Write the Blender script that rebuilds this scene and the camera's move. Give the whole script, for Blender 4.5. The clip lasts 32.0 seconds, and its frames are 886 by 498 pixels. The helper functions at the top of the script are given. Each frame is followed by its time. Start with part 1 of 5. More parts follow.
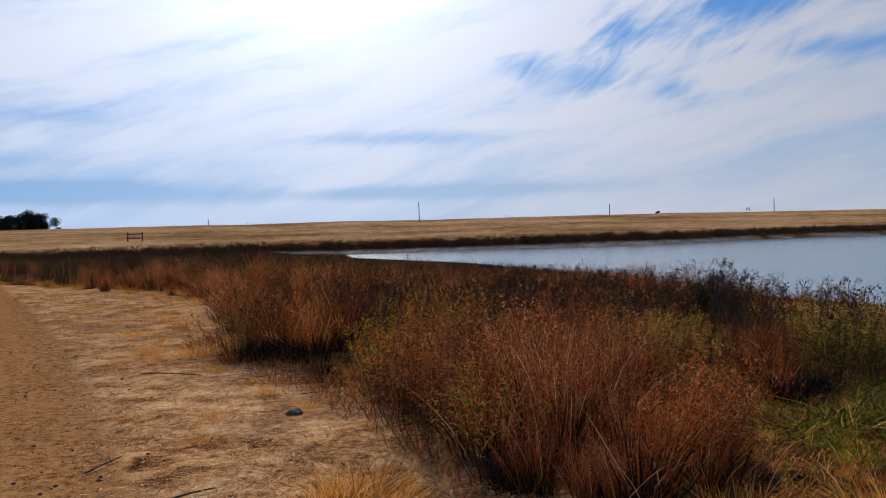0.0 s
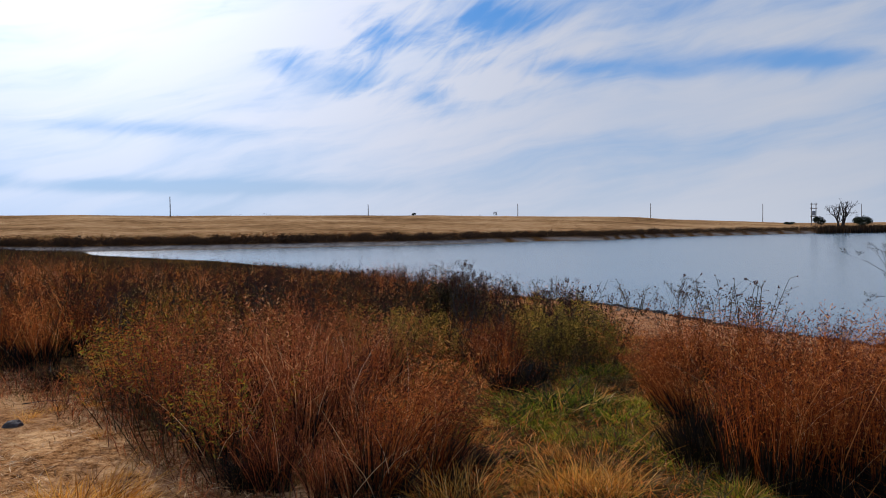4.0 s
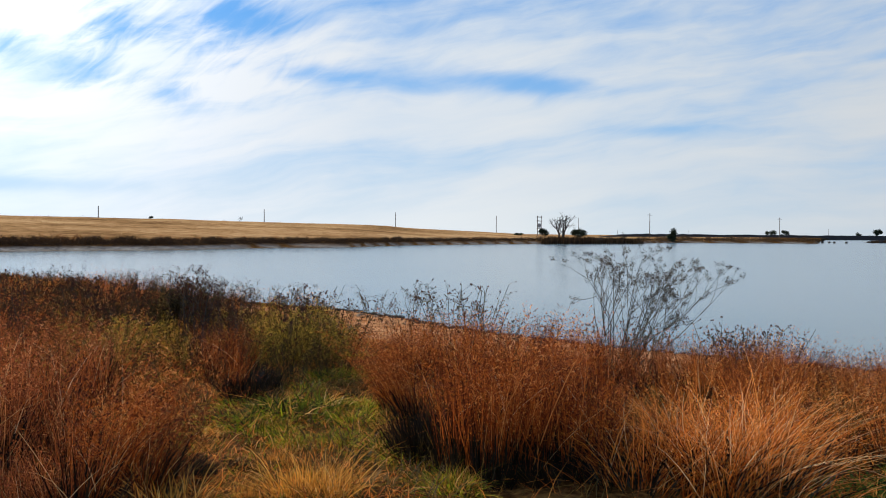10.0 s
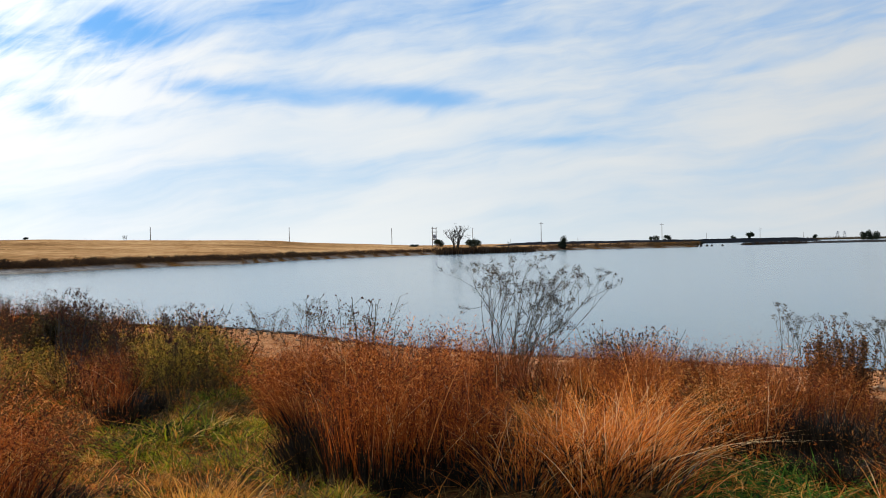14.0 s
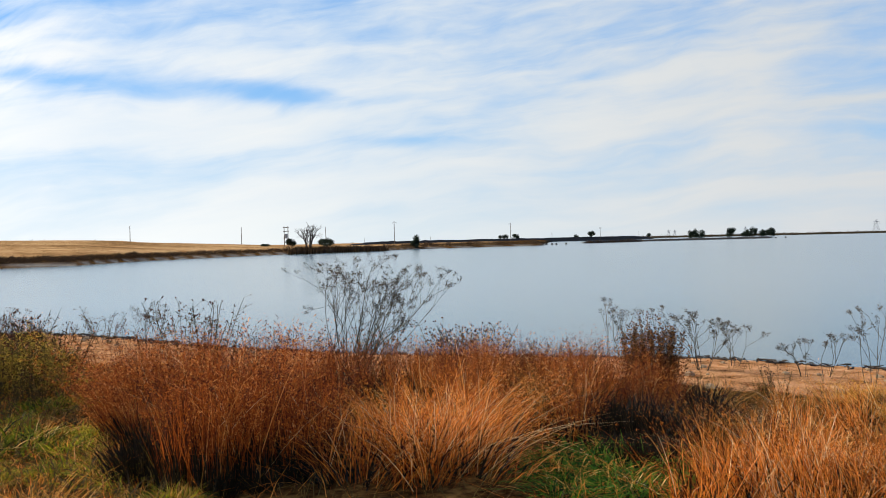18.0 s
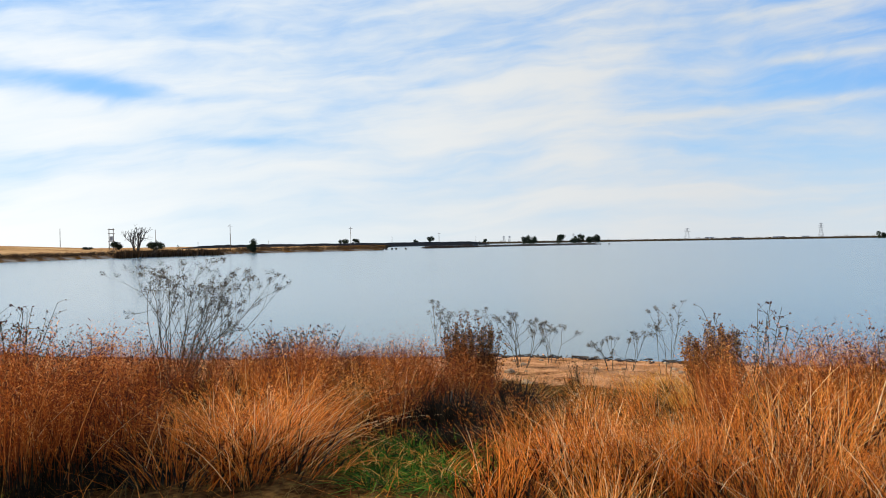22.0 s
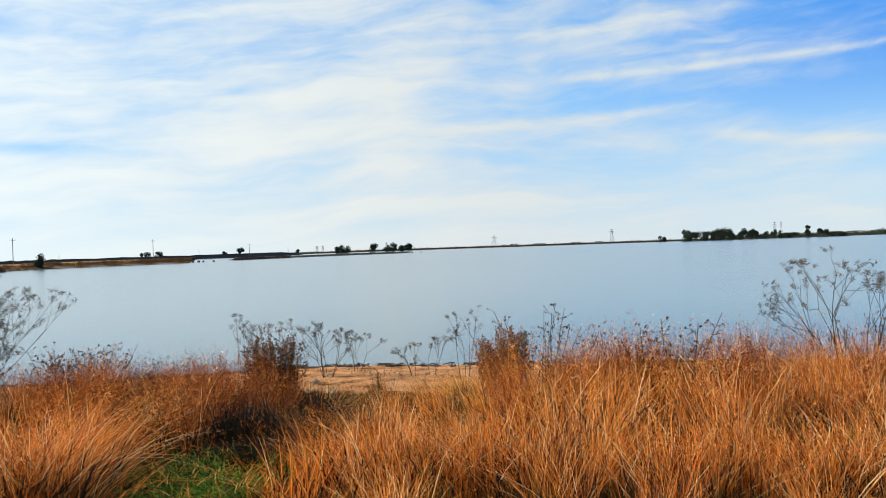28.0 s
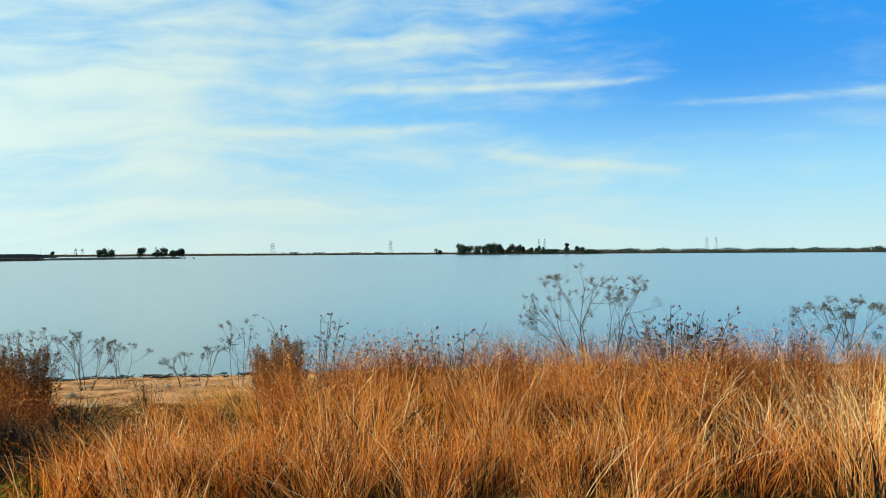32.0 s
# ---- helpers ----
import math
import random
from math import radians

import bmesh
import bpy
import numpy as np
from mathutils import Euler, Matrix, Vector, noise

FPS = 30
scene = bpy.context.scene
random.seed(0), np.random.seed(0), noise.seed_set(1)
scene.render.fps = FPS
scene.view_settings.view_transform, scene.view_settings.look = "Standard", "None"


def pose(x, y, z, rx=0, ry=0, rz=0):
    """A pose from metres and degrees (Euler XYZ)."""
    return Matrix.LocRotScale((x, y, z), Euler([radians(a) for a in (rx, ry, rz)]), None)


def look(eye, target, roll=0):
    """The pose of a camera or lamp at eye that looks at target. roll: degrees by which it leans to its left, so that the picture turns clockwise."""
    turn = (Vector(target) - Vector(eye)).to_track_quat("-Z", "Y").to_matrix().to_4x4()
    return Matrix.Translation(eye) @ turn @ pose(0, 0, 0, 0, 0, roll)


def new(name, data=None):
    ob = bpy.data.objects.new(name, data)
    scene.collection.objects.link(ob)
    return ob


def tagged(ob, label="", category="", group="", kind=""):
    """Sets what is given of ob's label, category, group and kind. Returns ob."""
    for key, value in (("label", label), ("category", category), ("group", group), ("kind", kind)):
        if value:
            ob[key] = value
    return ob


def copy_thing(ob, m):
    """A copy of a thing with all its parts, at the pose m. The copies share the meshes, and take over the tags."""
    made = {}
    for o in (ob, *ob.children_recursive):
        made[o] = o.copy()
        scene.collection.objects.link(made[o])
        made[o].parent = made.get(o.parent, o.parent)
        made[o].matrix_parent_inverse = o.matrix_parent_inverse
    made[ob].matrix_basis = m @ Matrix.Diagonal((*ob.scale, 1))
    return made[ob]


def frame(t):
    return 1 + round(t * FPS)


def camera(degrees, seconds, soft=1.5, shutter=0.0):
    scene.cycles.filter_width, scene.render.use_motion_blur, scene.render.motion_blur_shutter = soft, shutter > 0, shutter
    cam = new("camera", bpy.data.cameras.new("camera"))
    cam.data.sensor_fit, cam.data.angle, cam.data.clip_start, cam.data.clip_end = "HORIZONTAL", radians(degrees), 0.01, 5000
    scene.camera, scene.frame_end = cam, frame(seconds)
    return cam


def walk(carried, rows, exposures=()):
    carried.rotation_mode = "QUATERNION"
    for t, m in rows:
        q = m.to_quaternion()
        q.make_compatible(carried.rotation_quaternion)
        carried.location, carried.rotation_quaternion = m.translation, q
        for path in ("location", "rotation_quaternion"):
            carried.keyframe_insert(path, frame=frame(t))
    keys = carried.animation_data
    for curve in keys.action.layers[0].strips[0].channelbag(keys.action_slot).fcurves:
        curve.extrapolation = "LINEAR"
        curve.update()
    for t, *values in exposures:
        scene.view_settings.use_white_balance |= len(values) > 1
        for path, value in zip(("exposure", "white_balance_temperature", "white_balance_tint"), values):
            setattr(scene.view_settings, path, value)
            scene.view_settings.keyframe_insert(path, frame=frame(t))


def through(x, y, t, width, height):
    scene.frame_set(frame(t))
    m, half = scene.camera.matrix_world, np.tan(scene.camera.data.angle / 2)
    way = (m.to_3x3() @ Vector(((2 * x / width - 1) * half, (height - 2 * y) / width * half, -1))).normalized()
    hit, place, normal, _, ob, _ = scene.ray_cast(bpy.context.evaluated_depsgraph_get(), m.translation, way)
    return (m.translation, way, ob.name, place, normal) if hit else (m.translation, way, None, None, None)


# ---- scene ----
# ---------------------------------------------------------------- camera
cam = camera(58.8, 32.0, soft=0.95)
PATH = [
    (0, (0.000, -0.000, 2.191), (-0.000, 9.998, 1.985), -1.86),
    (0.5, (0.017, -0.022, 2.191), (0.388, 9.969, 1.984), -1.83),
    (1, (0.023, -0.044, 2.194), (0.809, 9.923, 1.973), -1.59),
    (1.5, (0.038, -0.068, 2.199), (1.258, 9.855, 1.970), -1.32),
    (2, (0.044, -0.105, 2.200), (1.693, 9.755, 1.961), -1.16),
    (2.5, (0.058, -0.138, 2.208), (2.086, 9.651, 1.956), -1.00),
    (3, (0.052, -0.172, 2.215), (2.412, 9.543, 1.957), -0.76),
    (3.5, (0.063, -0.205, 2.219), (2.733, 9.428, 1.949), -0.69),
    (5.5, (0.221, -0.177, 2.180), (4.115, 9.028, 1.877), -0.38),
    (6, (0.245, -0.186, 2.178), (4.373, 8.916, 1.862), -0.27),
    (6.5, (0.254, -0.194, 2.175), (4.613, 8.800, 1.850), -0.13),
    (7, (0.253, -0.208, 2.174), (4.863, 8.660, 1.855), -0.04),
    (7.5, (0.243, -0.223, 2.177), (5.103, 8.511, 1.867), 0.02),
    (8, (0.240, -0.252, 2.182), (5.318, 8.358, 1.888), 0.12),
    (8.5, (0.230, -0.279, 2.185), (5.514, 8.207, 1.905), 0.30),
    (9, (0.218, -0.297, 2.187), (5.693, 8.068, 1.931), 0.48),
    (9.5, (0.203, -0.309, 2.187), (5.860, 7.934, 1.962), 0.48),
    (10, (0.193, -0.321, 2.197), (6.022, 7.802, 2.000), 0.43),
    (10.5, (0.175, -0.339, 2.199), (6.160, 7.670, 2.028), 0.28),
    (11, (0.161, -0.346, 2.201), (6.281, 7.561, 2.067), 0.02),
    (11.5, (0.158, -0.356, 2.201), (6.400, 7.457, 2.095), -0.28),
    (12, (0.169, -0.363, 2.204), (6.520, 7.360, 2.122), -0.41),
    (12.5, (0.180, -0.378, 2.204), (6.647, 7.249, 2.150), -0.68),
    (13, (0.187, -0.403, 2.201), (6.756, 7.137, 2.160), -0.74),
    (13.5, (0.198, -0.429, 2.208), (6.904, 6.989, 2.165), -0.96),
    (14, (0.204, -0.464, 2.210), (7.052, 6.823, 2.159), -1.13),
    (14.5, (0.208, -0.490, 2.211), (7.208, 6.650, 2.158), -1.17),
    (16.5, (0.193, -0.593, 2.219), (7.819, 5.876, 2.155), -1.25),
    (17, (0.185, -0.625, 2.220), (7.962, 5.661, 2.140), -1.24),
    (17.5, (0.169, -0.664, 2.219), (8.094, 5.434, 2.126), -1.41),
    (18, (0.143, -0.711, 2.223), (8.217, 5.189, 2.121), -1.34),
    (18.5, (0.127, -0.740, 2.227), (8.349, 4.951, 2.109), -1.28),
    (19, (0.109, -0.770, 2.225), (8.485, 4.690, 2.106), -1.20),
    (19.5, (0.090, -0.803, 2.224), (8.622, 4.411, 2.103), -1.17),
    (20, (0.060, -0.838, 2.220), (8.736, 4.134, 2.105), -1.02),
    (20.5, (0.030, -0.882, 2.212), (8.825, 3.877, 2.108), -0.92),
    (21, (0.024, -0.913, 2.209), (8.928, 3.638, 2.115), -0.88),
    (21.5, (0.016, -0.939, 2.206), (9.021, 3.410, 2.122), -0.87),
    (22, (0.011, -0.969, 2.209), (9.106, 3.188, 2.127), -0.93),
    (22.5, (0.019, -0.992, 2.219), (9.194, 2.984, 2.137), -1.09),
    (23, (0.027, -1.006, 2.224), (9.270, 2.809, 2.132), -1.28),
    (23.5, (0.026, -1.030, 2.218), (9.327, 2.641, 2.121), -1.45),
    (24, (0.018, -1.054, 2.215), (9.374, 2.473, 2.111), -1.70),
    (24.5, (0.019, -1.077, 2.215), (9.423, 2.322, 2.110), -1.82),
    (25, (0.010, -1.095, 2.215), (9.466, 2.156, 2.115), -1.99),
    (25.5, (0.005, -1.106, 2.215), (9.529, 1.939, 2.129), -2.13),
    (27.5, (-0.088, -1.171, 2.217), (9.677, 0.985, 2.179), -2.07),
    (28, (-0.100, -1.181, 2.219), (9.715, 0.732, 2.198), -1.97),
    (28.5, (-0.118, -1.179, 2.221), (9.746, 0.463, 2.205), -1.76),
    (29, (-0.138, -1.185, 2.225), (9.770, 0.170, 2.219), -1.58),
    (29.5, (-0.163, -1.190, 2.225), (9.782, -0.145, 2.224), -1.45),
    (30, (-0.182, -1.197, 2.227), (9.793, -0.482, 2.231), -1.23),
    (30.5, (-0.191, -1.199, 2.229), (9.804, -0.874, 2.240), -1.01),
    (31, (-0.208, -1.203, 2.228), (9.791, -1.292, 2.244), -0.92),
    (31.5, (-0.242, -1.207, 2.228), (9.746, -1.703, 2.251), -0.72),
    (32, (-0.274, -1.209, 2.231), (9.689, -2.067, 2.275), -0.34),
]
walk(cam, [(t, look(eye, target, roll)) for t, eye, target, roll in PATH],
     exposures=[(0.0, -0.62, 5870, 17), (3.0, -0.55, 5820, 17), (6.0, -0.24, 5880, 15), (9.0, -0.02, 6150, 11), (13.0, 0.12, 6430, 10), (19.0, 0.27, 6500, 10), (25.0, 0.40, 6500, 10), (28.0, 0.42, 6480, 6), (30.0, 0.44, 6450, 4), (31.0, 0.44, 6380, 0), (32.0, 0.42, 6100, -13)])

# ---------------------------------------------------------------- sky and sun
SUN_AZ, SUN_EL = -9.0, 27.0   # degrees, clockwise from +y


class Nodes:
    """Short calls for a node tree."""

    def __init__(self, tree):
        self.tree = tree
        tree.nodes.clear()

    def add(self, kind):
        return self.tree.nodes.new(kind)

    def put(self, socket, value):
        if isinstance(value, bpy.types.NodeSocket):
            self.tree.links.new(value, socket)
        elif isinstance(value, (tuple, list)) and len(value) == 3 and socket.type == "RGBA":
            socket.default_value = (*value, 1.0)
        else:
            socket.default_value = value

    def math(self, op, a, b=0.0, c=0.0, clamp=False):
        node = self.add("ShaderNodeMath")
        node.operation, node.use_clamp = op, clamp
        for n, v in enumerate((a, b, c)):
            self.put(node.inputs[n], v)
        return node.outputs[0]

    def mix(self, fac, a, b, blend="MIX"):
        node = self.add("ShaderNodeMix")
        node.data_type, node.blend_type = "RGBA", blend
        self.put(node.inputs["Factor"], fac)
        self.put(node.inputs[6], a)
        self.put(node.inputs[7], b)
        return node.outputs[2]

    def ramp(self, fac, stops):
        node = self.add("ShaderNodeValToRGB")
        while len(node.color_ramp.elements) < len(stops):
            node.color_ramp.elements.new(0.5)
        for e, (at, col) in zip(node.color_ramp.elements, stops):
            e.position, e.color = at, (*col, 1.0) if isinstance(col, (tuple, list)) else (col, col, col, 1.0)
        self.put(node.inputs[0], fac)
        return node.outputs[0]

    def noise(self, vector, scale, detail=4.0, rough=0.55, distortion=0.0):
        node = self.add("ShaderNodeTexNoise")
        if vector is not None:
            self.put(node.inputs["Vector"], vector)
        for key, v in (("Scale", scale), ("Detail", detail), ("Roughness", rough), ("Distortion", distortion)):
            node.inputs[key].default_value = v
        return node.outputs[0]

    def xyz(self, x, y, z):
        node = self.add("ShaderNodeCombineXYZ")
        for n, v in enumerate((x, y, z)):
            self.put(node.inputs[n], v)
        return node.outputs[0]

    def step(self, value, low, high):
        node = self.add("ShaderNodeMapRange")
        node.interpolation_type = "SMOOTHSTEP"
        for n, v in enumerate((value, low, high, 0.0, 1.0)):
            self.put(node.inputs[n], v)
        return node.outputs[0]


def make_sky():
    world = bpy.data.worlds.new("sky")
    scene.world = world
    world.use_nodes = True
    n = Nodes(world.node_tree)
    sky = n.add("ShaderNodeTexSky")
    sky.sky_type, sky.sun_disc, sky.sun_elevation, sky.sun_rotation = "NISHITA", False, radians(SUN_EL), radians(SUN_AZ)
    sky.air_density, sky.dust_density, sky.ozone_density = 1.0, 0.6, 2.0
    way = n.add("ShaderNodeTexCoord").outputs["Generated"]
    part = n.add("ShaderNodeSeparateXYZ")
    n.put(part.inputs[0], way)
    x, y, z = part.outputs
    up = n.math("MAXIMUM", z, 0.0)
    az = n.math("MULTIPLY", n.math("ARCTAN2", x, y), 57.2958)
    el = n.math("MULTIPLY", n.math("ARCSINE", z), 57.2958)

    # thin high cloud in long streaks that rise to the west and level out towards the north
    bow = n.math("MULTIPLY", az, n.math("SUBTRACT", 0.26, n.math("MULTIPLY", az, 0.0012)))
    wave = n.noise(n.xyz(n.math("MULTIPLY", az, 0.05), n.math("MULTIPLY", el, 0.09), 2.0), 1.0, 3.0)
    b = n.math("ADD", n.math("SUBTRACT", el, bow), n.math("MULTIPLY", wave, 5.0))
    broad = n.noise(n.xyz(n.math("MULTIPLY", az, 0.045), n.math("MULTIPLY", b, 0.16), 1.7), 1.0, 4.0, 0.5, 0.15)
    fine = n.noise(n.xyz(n.math("MULTIPLY", az, 0.09), n.math("MULTIPLY", b, 0.75), 4.2), 1.0, 5.0, 0.55, 0.25)
    wisp = n.noise(n.xyz(n.math("MULTIPLY", az, 0.28), n.math("MULTIPLY", b, 0.9), 8.4), 1.0, 5.0, 0.58, 0.5)
    veil = n.math("ADD", n.math("MULTIPLY", n.math("SUBTRACT", broad, 0.5), 1.35),
                  n.math("ADD", n.math("MULTIPLY", n.math("SUBTRACT", fine, 0.5), 0.6), n.math("MULTIPLY", n.math("SUBTRACT", wisp, 0.5), 0.45)))

    # fibrous cirrus fanning up to the right, north-east of the sun
    across, along = n.math("SUBTRACT", az, n.math("MULTIPLY", el, 1.3)), n.math("ADD", n.math("MULTIPLY", az, 0.8), el)
    fibre = n.noise(n.xyz(n.math("MULTIPLY", across, 0.55), n.math("MULTIPLY", along, 0.16), 6.1), 1.0, 5.0, 0.6, 0.9)
    pa, pe = n.math("DIVIDE", n.math("SUBTRACT", az, 15.0), 11.0), n.math("DIVIDE", n.math("SUBTRACT", el, 13.0), 5.0)
    window = n.math("EXPONENT", n.math("MULTIPLY", n.math("ADD", n.math("MULTIPLY", pa, pa), n.math("MULTIPLY", pe, pe)), -1.0))
    veil = n.math("ADD", veil, n.math("MULTIPLY", n.math("MULTIPLY", n.math("SUBTRACT", fibre, 0.52), window), 1.7))

    # clear gaps between the sheets: azimuth, elevation, half widths, depth
    gaps = 0.0
    for ga, ge, wa, we, deep in ((11, 10.2, 2.6, 1.3, .45), (16.6, 9.1, 2.4, 1.2, .5), (13.5, 13.6, 3.2, 1.3, .55), (6.4, 11.6, 1.8, 1.1, .4), (21.5, 14.6, 4, 1.5, .5), (26.5, 11.2, 4, .8, .6), (15, 11.9, 1.8, .8, -.3),
                                 (-3, 6.9, 7, .6, .5), (-26, 8.5, 6, 1.0, .3), (34, 10.6, 4, .7, .3), (38, 11.3, 4, .9, .35), (42.5, 10.6, 3.4, .8, .75), (51.2, 7.3, 4.0, .55, .5), (36, 7.9, 11, 1.2, -.4),
                                 (-26, 3.5, 9, 0.8, .95), (-2, 3.0, 13, .55, .8), (-30, 5.5, 5, .8, .4), (93, 9.9, 7, .9, .3), (107, 9.0, 8, .9, .45), (113, 15, 12, 3.2, .5)):
        p = n.math("DIVIDE", n.math("SUBTRACT", az, ga), wa)
        q = n.math("DIVIDE", n.math("SUBTRACT", el, ge), we)
        d = n.math("ADD", n.math("MULTIPLY", p, p), n.math("MULTIPLY", q, q))
        gaps = n.math("ADD", gaps, n.math("MULTIPLY", n.math("EXPONENT", n.math("MULTIPLY", d, -1.0)), deep))

    # old vapour trails and long bright streaks: azimuths, elevations at the ends, half width, strength
    for a0, a1, e0, e1, wide, much in ((7.6, 14.2, 7.0, 10.9, .14, .5), (87, 111, 11.6, 12.0, .3, .34), (84, 102, 14.6, 15.6, .5, .22), (97, 113, 7.3, 5.4, .4, .3), (110, 126, 10.0, 10.2, .35, .3), (77, 97, 8.3, 9.2, .35, .28), (88, 104, 13.0, 13.3, .35, .15), (90, 103, 12.0, 12.8, .3, .2)):
        rise = n.math("ADD", e0, n.math("MULTIPLY", n.math("SUBTRACT", az, a0), (e1 - e0) / (a1 - a0)))
        q = n.math("DIVIDE", n.math("SUBTRACT", n.math("ADD", el, n.math("MULTIPLY", n.math("SUBTRACT", wave, 0.5), 0.5)), rise), wide)
        line = n.math("MULTIPLY", n.math("EXPONENT", n.math("MULTIPLY", n.math("MULTIPLY", q, q), -1.0)), much)
        line = n.math("MULTIPLY", line, n.math("MULTIPLY", n.step(az, a0 - 1.0, a0 + 3.0), n.math("SUBTRACT", 1.0, n.step(az, a1 - 3.0, a1 + 1.0))))
        gaps = n.math("SUBTRACT", gaps, n.math("MULTIPLY", line, n.math("ADD", 0.5, wisp)))

    sun = Vector((math.sin(radians(SUN_AZ)) * math.cos(radians(SUN_EL)), math.cos(radians(SUN_AZ)) * math.cos(radians(SUN_EL)), math.sin(radians(SUN_EL))))
    near = n.add("ShaderNodeVectorMath")
    near.operation = "DOT_PRODUCT"
    n.put(near.inputs[0], way)
    near.inputs[1].default_value = sun
    toward = n.math("MAXIMUM", near.outputs["Value"], 0.0)
    glow = n.math("POWER", toward, 12.0)
    core = n.math("POWER", toward, 60.0)
    sheet = n.math("SUBTRACT", n.math("ADD", 0.77, n.math("MULTIPLY", n.step(az, 26.0, 46.0), 0.09)), n.math("ADD", n.math("MULTIPLY", n.step(az, 48.0, 112.0), 0.55), n.math("MULTIPLY", n.step(el, 17.0, 45.0), 0.35)))
    cloud = n.step(n.math("SUBTRACT", n.math("ADD", n.math("ADD", sheet, veil), n.math("MULTIPLY", glow, 0.2)), gaps), 0.10, 0.95)
    haze = n.math("EXPONENT", n.math("MULTIPLY", up, -11.0))
    bright = n.math("ADD", n.math("ADD", n.math("SUBTRACT", n.math("SUBTRACT", 10.8, n.math("MULTIPLY", n.step(az, -8.0, 34.0), 2.9)), n.math("MULTIPLY", n.step(az, 32.0, 90.0), 1.8)), n.math("MULTIPLY", glow, 5.0)), n.math("MULTIPLY", core, 14.0))
    thick = n.math("ADD", n.math("MULTIPLY", broad, 0.6), n.math("MULTIPLY", fine, 0.4))
    shade = n.mix(n.step(az, 20.0, 46.0), n.ramp(thick, [(.36, (.78, .89, 1.0)), (.58, (.95, .98, 1.0))]), n.ramp(thick, [(.36, (.75, .87, .99)), (.6, (.94, .975, .99))]))
    white = n.mix(1.0, shade, n.xyz(bright, bright, bright), "MULTIPLY")
    clear = n.ramp(n.math("DIVIDE", el, 50.0), [(0.0, (.45, .70, .92)), (.10, (.29, .60, .96)), (.22, (.19, .51, .98)), (.34, (.06, .38, .92)), (.8, (.03, .16, .6))])
    clear = n.mix(n.math("MULTIPLY", n.step(az, 84.0, 116.0), n.step(el, 5.0, 13.0)), clear, (.012, .26, .88))
    lit = n.math("ADD", 8.2, n.math("MULTIPLY", glow, 7.0))
    clear = n.mix(1.0, clear, n.xyz(lit, lit, lit), "MULTIPLY")
    blue = n.mix(0.15, clear, sky.outputs[0])
    low = n.mix(1.0, n.ramp(n.math("DIVIDE", n.math("ADD", az, 60.0), 200.0), [(.15, (.50, .86, 1.3)), (.28, (.70, .92, 1.12)), (.38, (.96, .99, 1.0)), (.47, (.92, .96, .95)), (.56, (.70, .78, .81)), (.72, (.66, .655, .65)), (.9, (.68, .69, .675))]), (9.2, 9.2, 9.2), "MULTIPLY")
    whole = n.mix(n.math("MULTIPLY", haze, 0.62), n.mix(cloud, blue, white), low)
    back = n.add("ShaderNodeBackground")
    n.put(back.inputs[0], whole)
    back.inputs[1].default_value = 0.1
    n.put(n.add("ShaderNodeOutputWorld").inputs[0], back.outputs[0])


make_sky()
lamp = bpy.data.lights.new("sun", "SUN")
lamp.energy, lamp.angle, lamp.color = 5.0, radians(0.8), (1.0, 0.93, 0.82)
sun_lamp = new("sun", lamp)
sun_lamp.matrix_world = look((0, 0, 0), (-math.sin(radians(SUN_AZ)) * math.cos(radians(SUN_EL)), -math.cos(radians(SUN_AZ)) * math.cos(radians(SUN_EL)), -math.sin(radians(SUN_EL))))


# ---------------------------------------------------------------- materials
def material(name):
    m = bpy.data.materials.new(name)
    m.use_nodes = True
    return m, Nodes(m.node_tree)


def finish(n, shader):
    n.put(n.add("ShaderNodeOutputMaterial").inputs[0], shader)


def blade_material(name, stops, through=0.26, gloss=0.012):
    """Thin leaves and straw: each blade its own tint, light shines through."""
    m, n = material(name)
    island = n.add("ShaderNodeNewGeometry").outputs["Random Per Island"]
    clump = n.add("ShaderNodeObjectInfo").outputs["Random"]
    place = n.add("ShaderNodeTexCoord").outputs["Object"]
    mottle = n.noise(place, 9.0, 3.0)
    pick = n.math("ADD", n.math("MULTIPLY", island, 0.60), n.math("ADD", n.math("MULTIPLY", clump, 0.34), n.math("MULTIPLY", mottle, 0.16)))
    col = n.ramp(pick, stops)
    dif, tra, glo = n.add("ShaderNodeBsdfDiffuse"), n.add("ShaderNodeBsdfTranslucent"), n.add("ShaderNodeBsdfGlossy")
    one, two = n.add("ShaderNodeMixShader"), n.add("ShaderNodeMixShader")
    n.put(dif.inputs[0], col)
    n.put(tra.inputs[0], n.mix(1.0, col, (1.15, 1.0, 0.8), "MULTIPLY"))
    glo.inputs["Roughness"].default_value = 0.5
    one.inputs[0].default_value, two.inputs[0].default_value = through, gloss
    n.put(one.inputs[1], dif.outputs[0]), n.put(one.inputs[2], tra.outputs[0])
    n.put(two.inputs[1], one.outputs[0]), n.put(two.inputs[2], glo.outputs[0])
    finish(n, two.outputs[0])
    return m


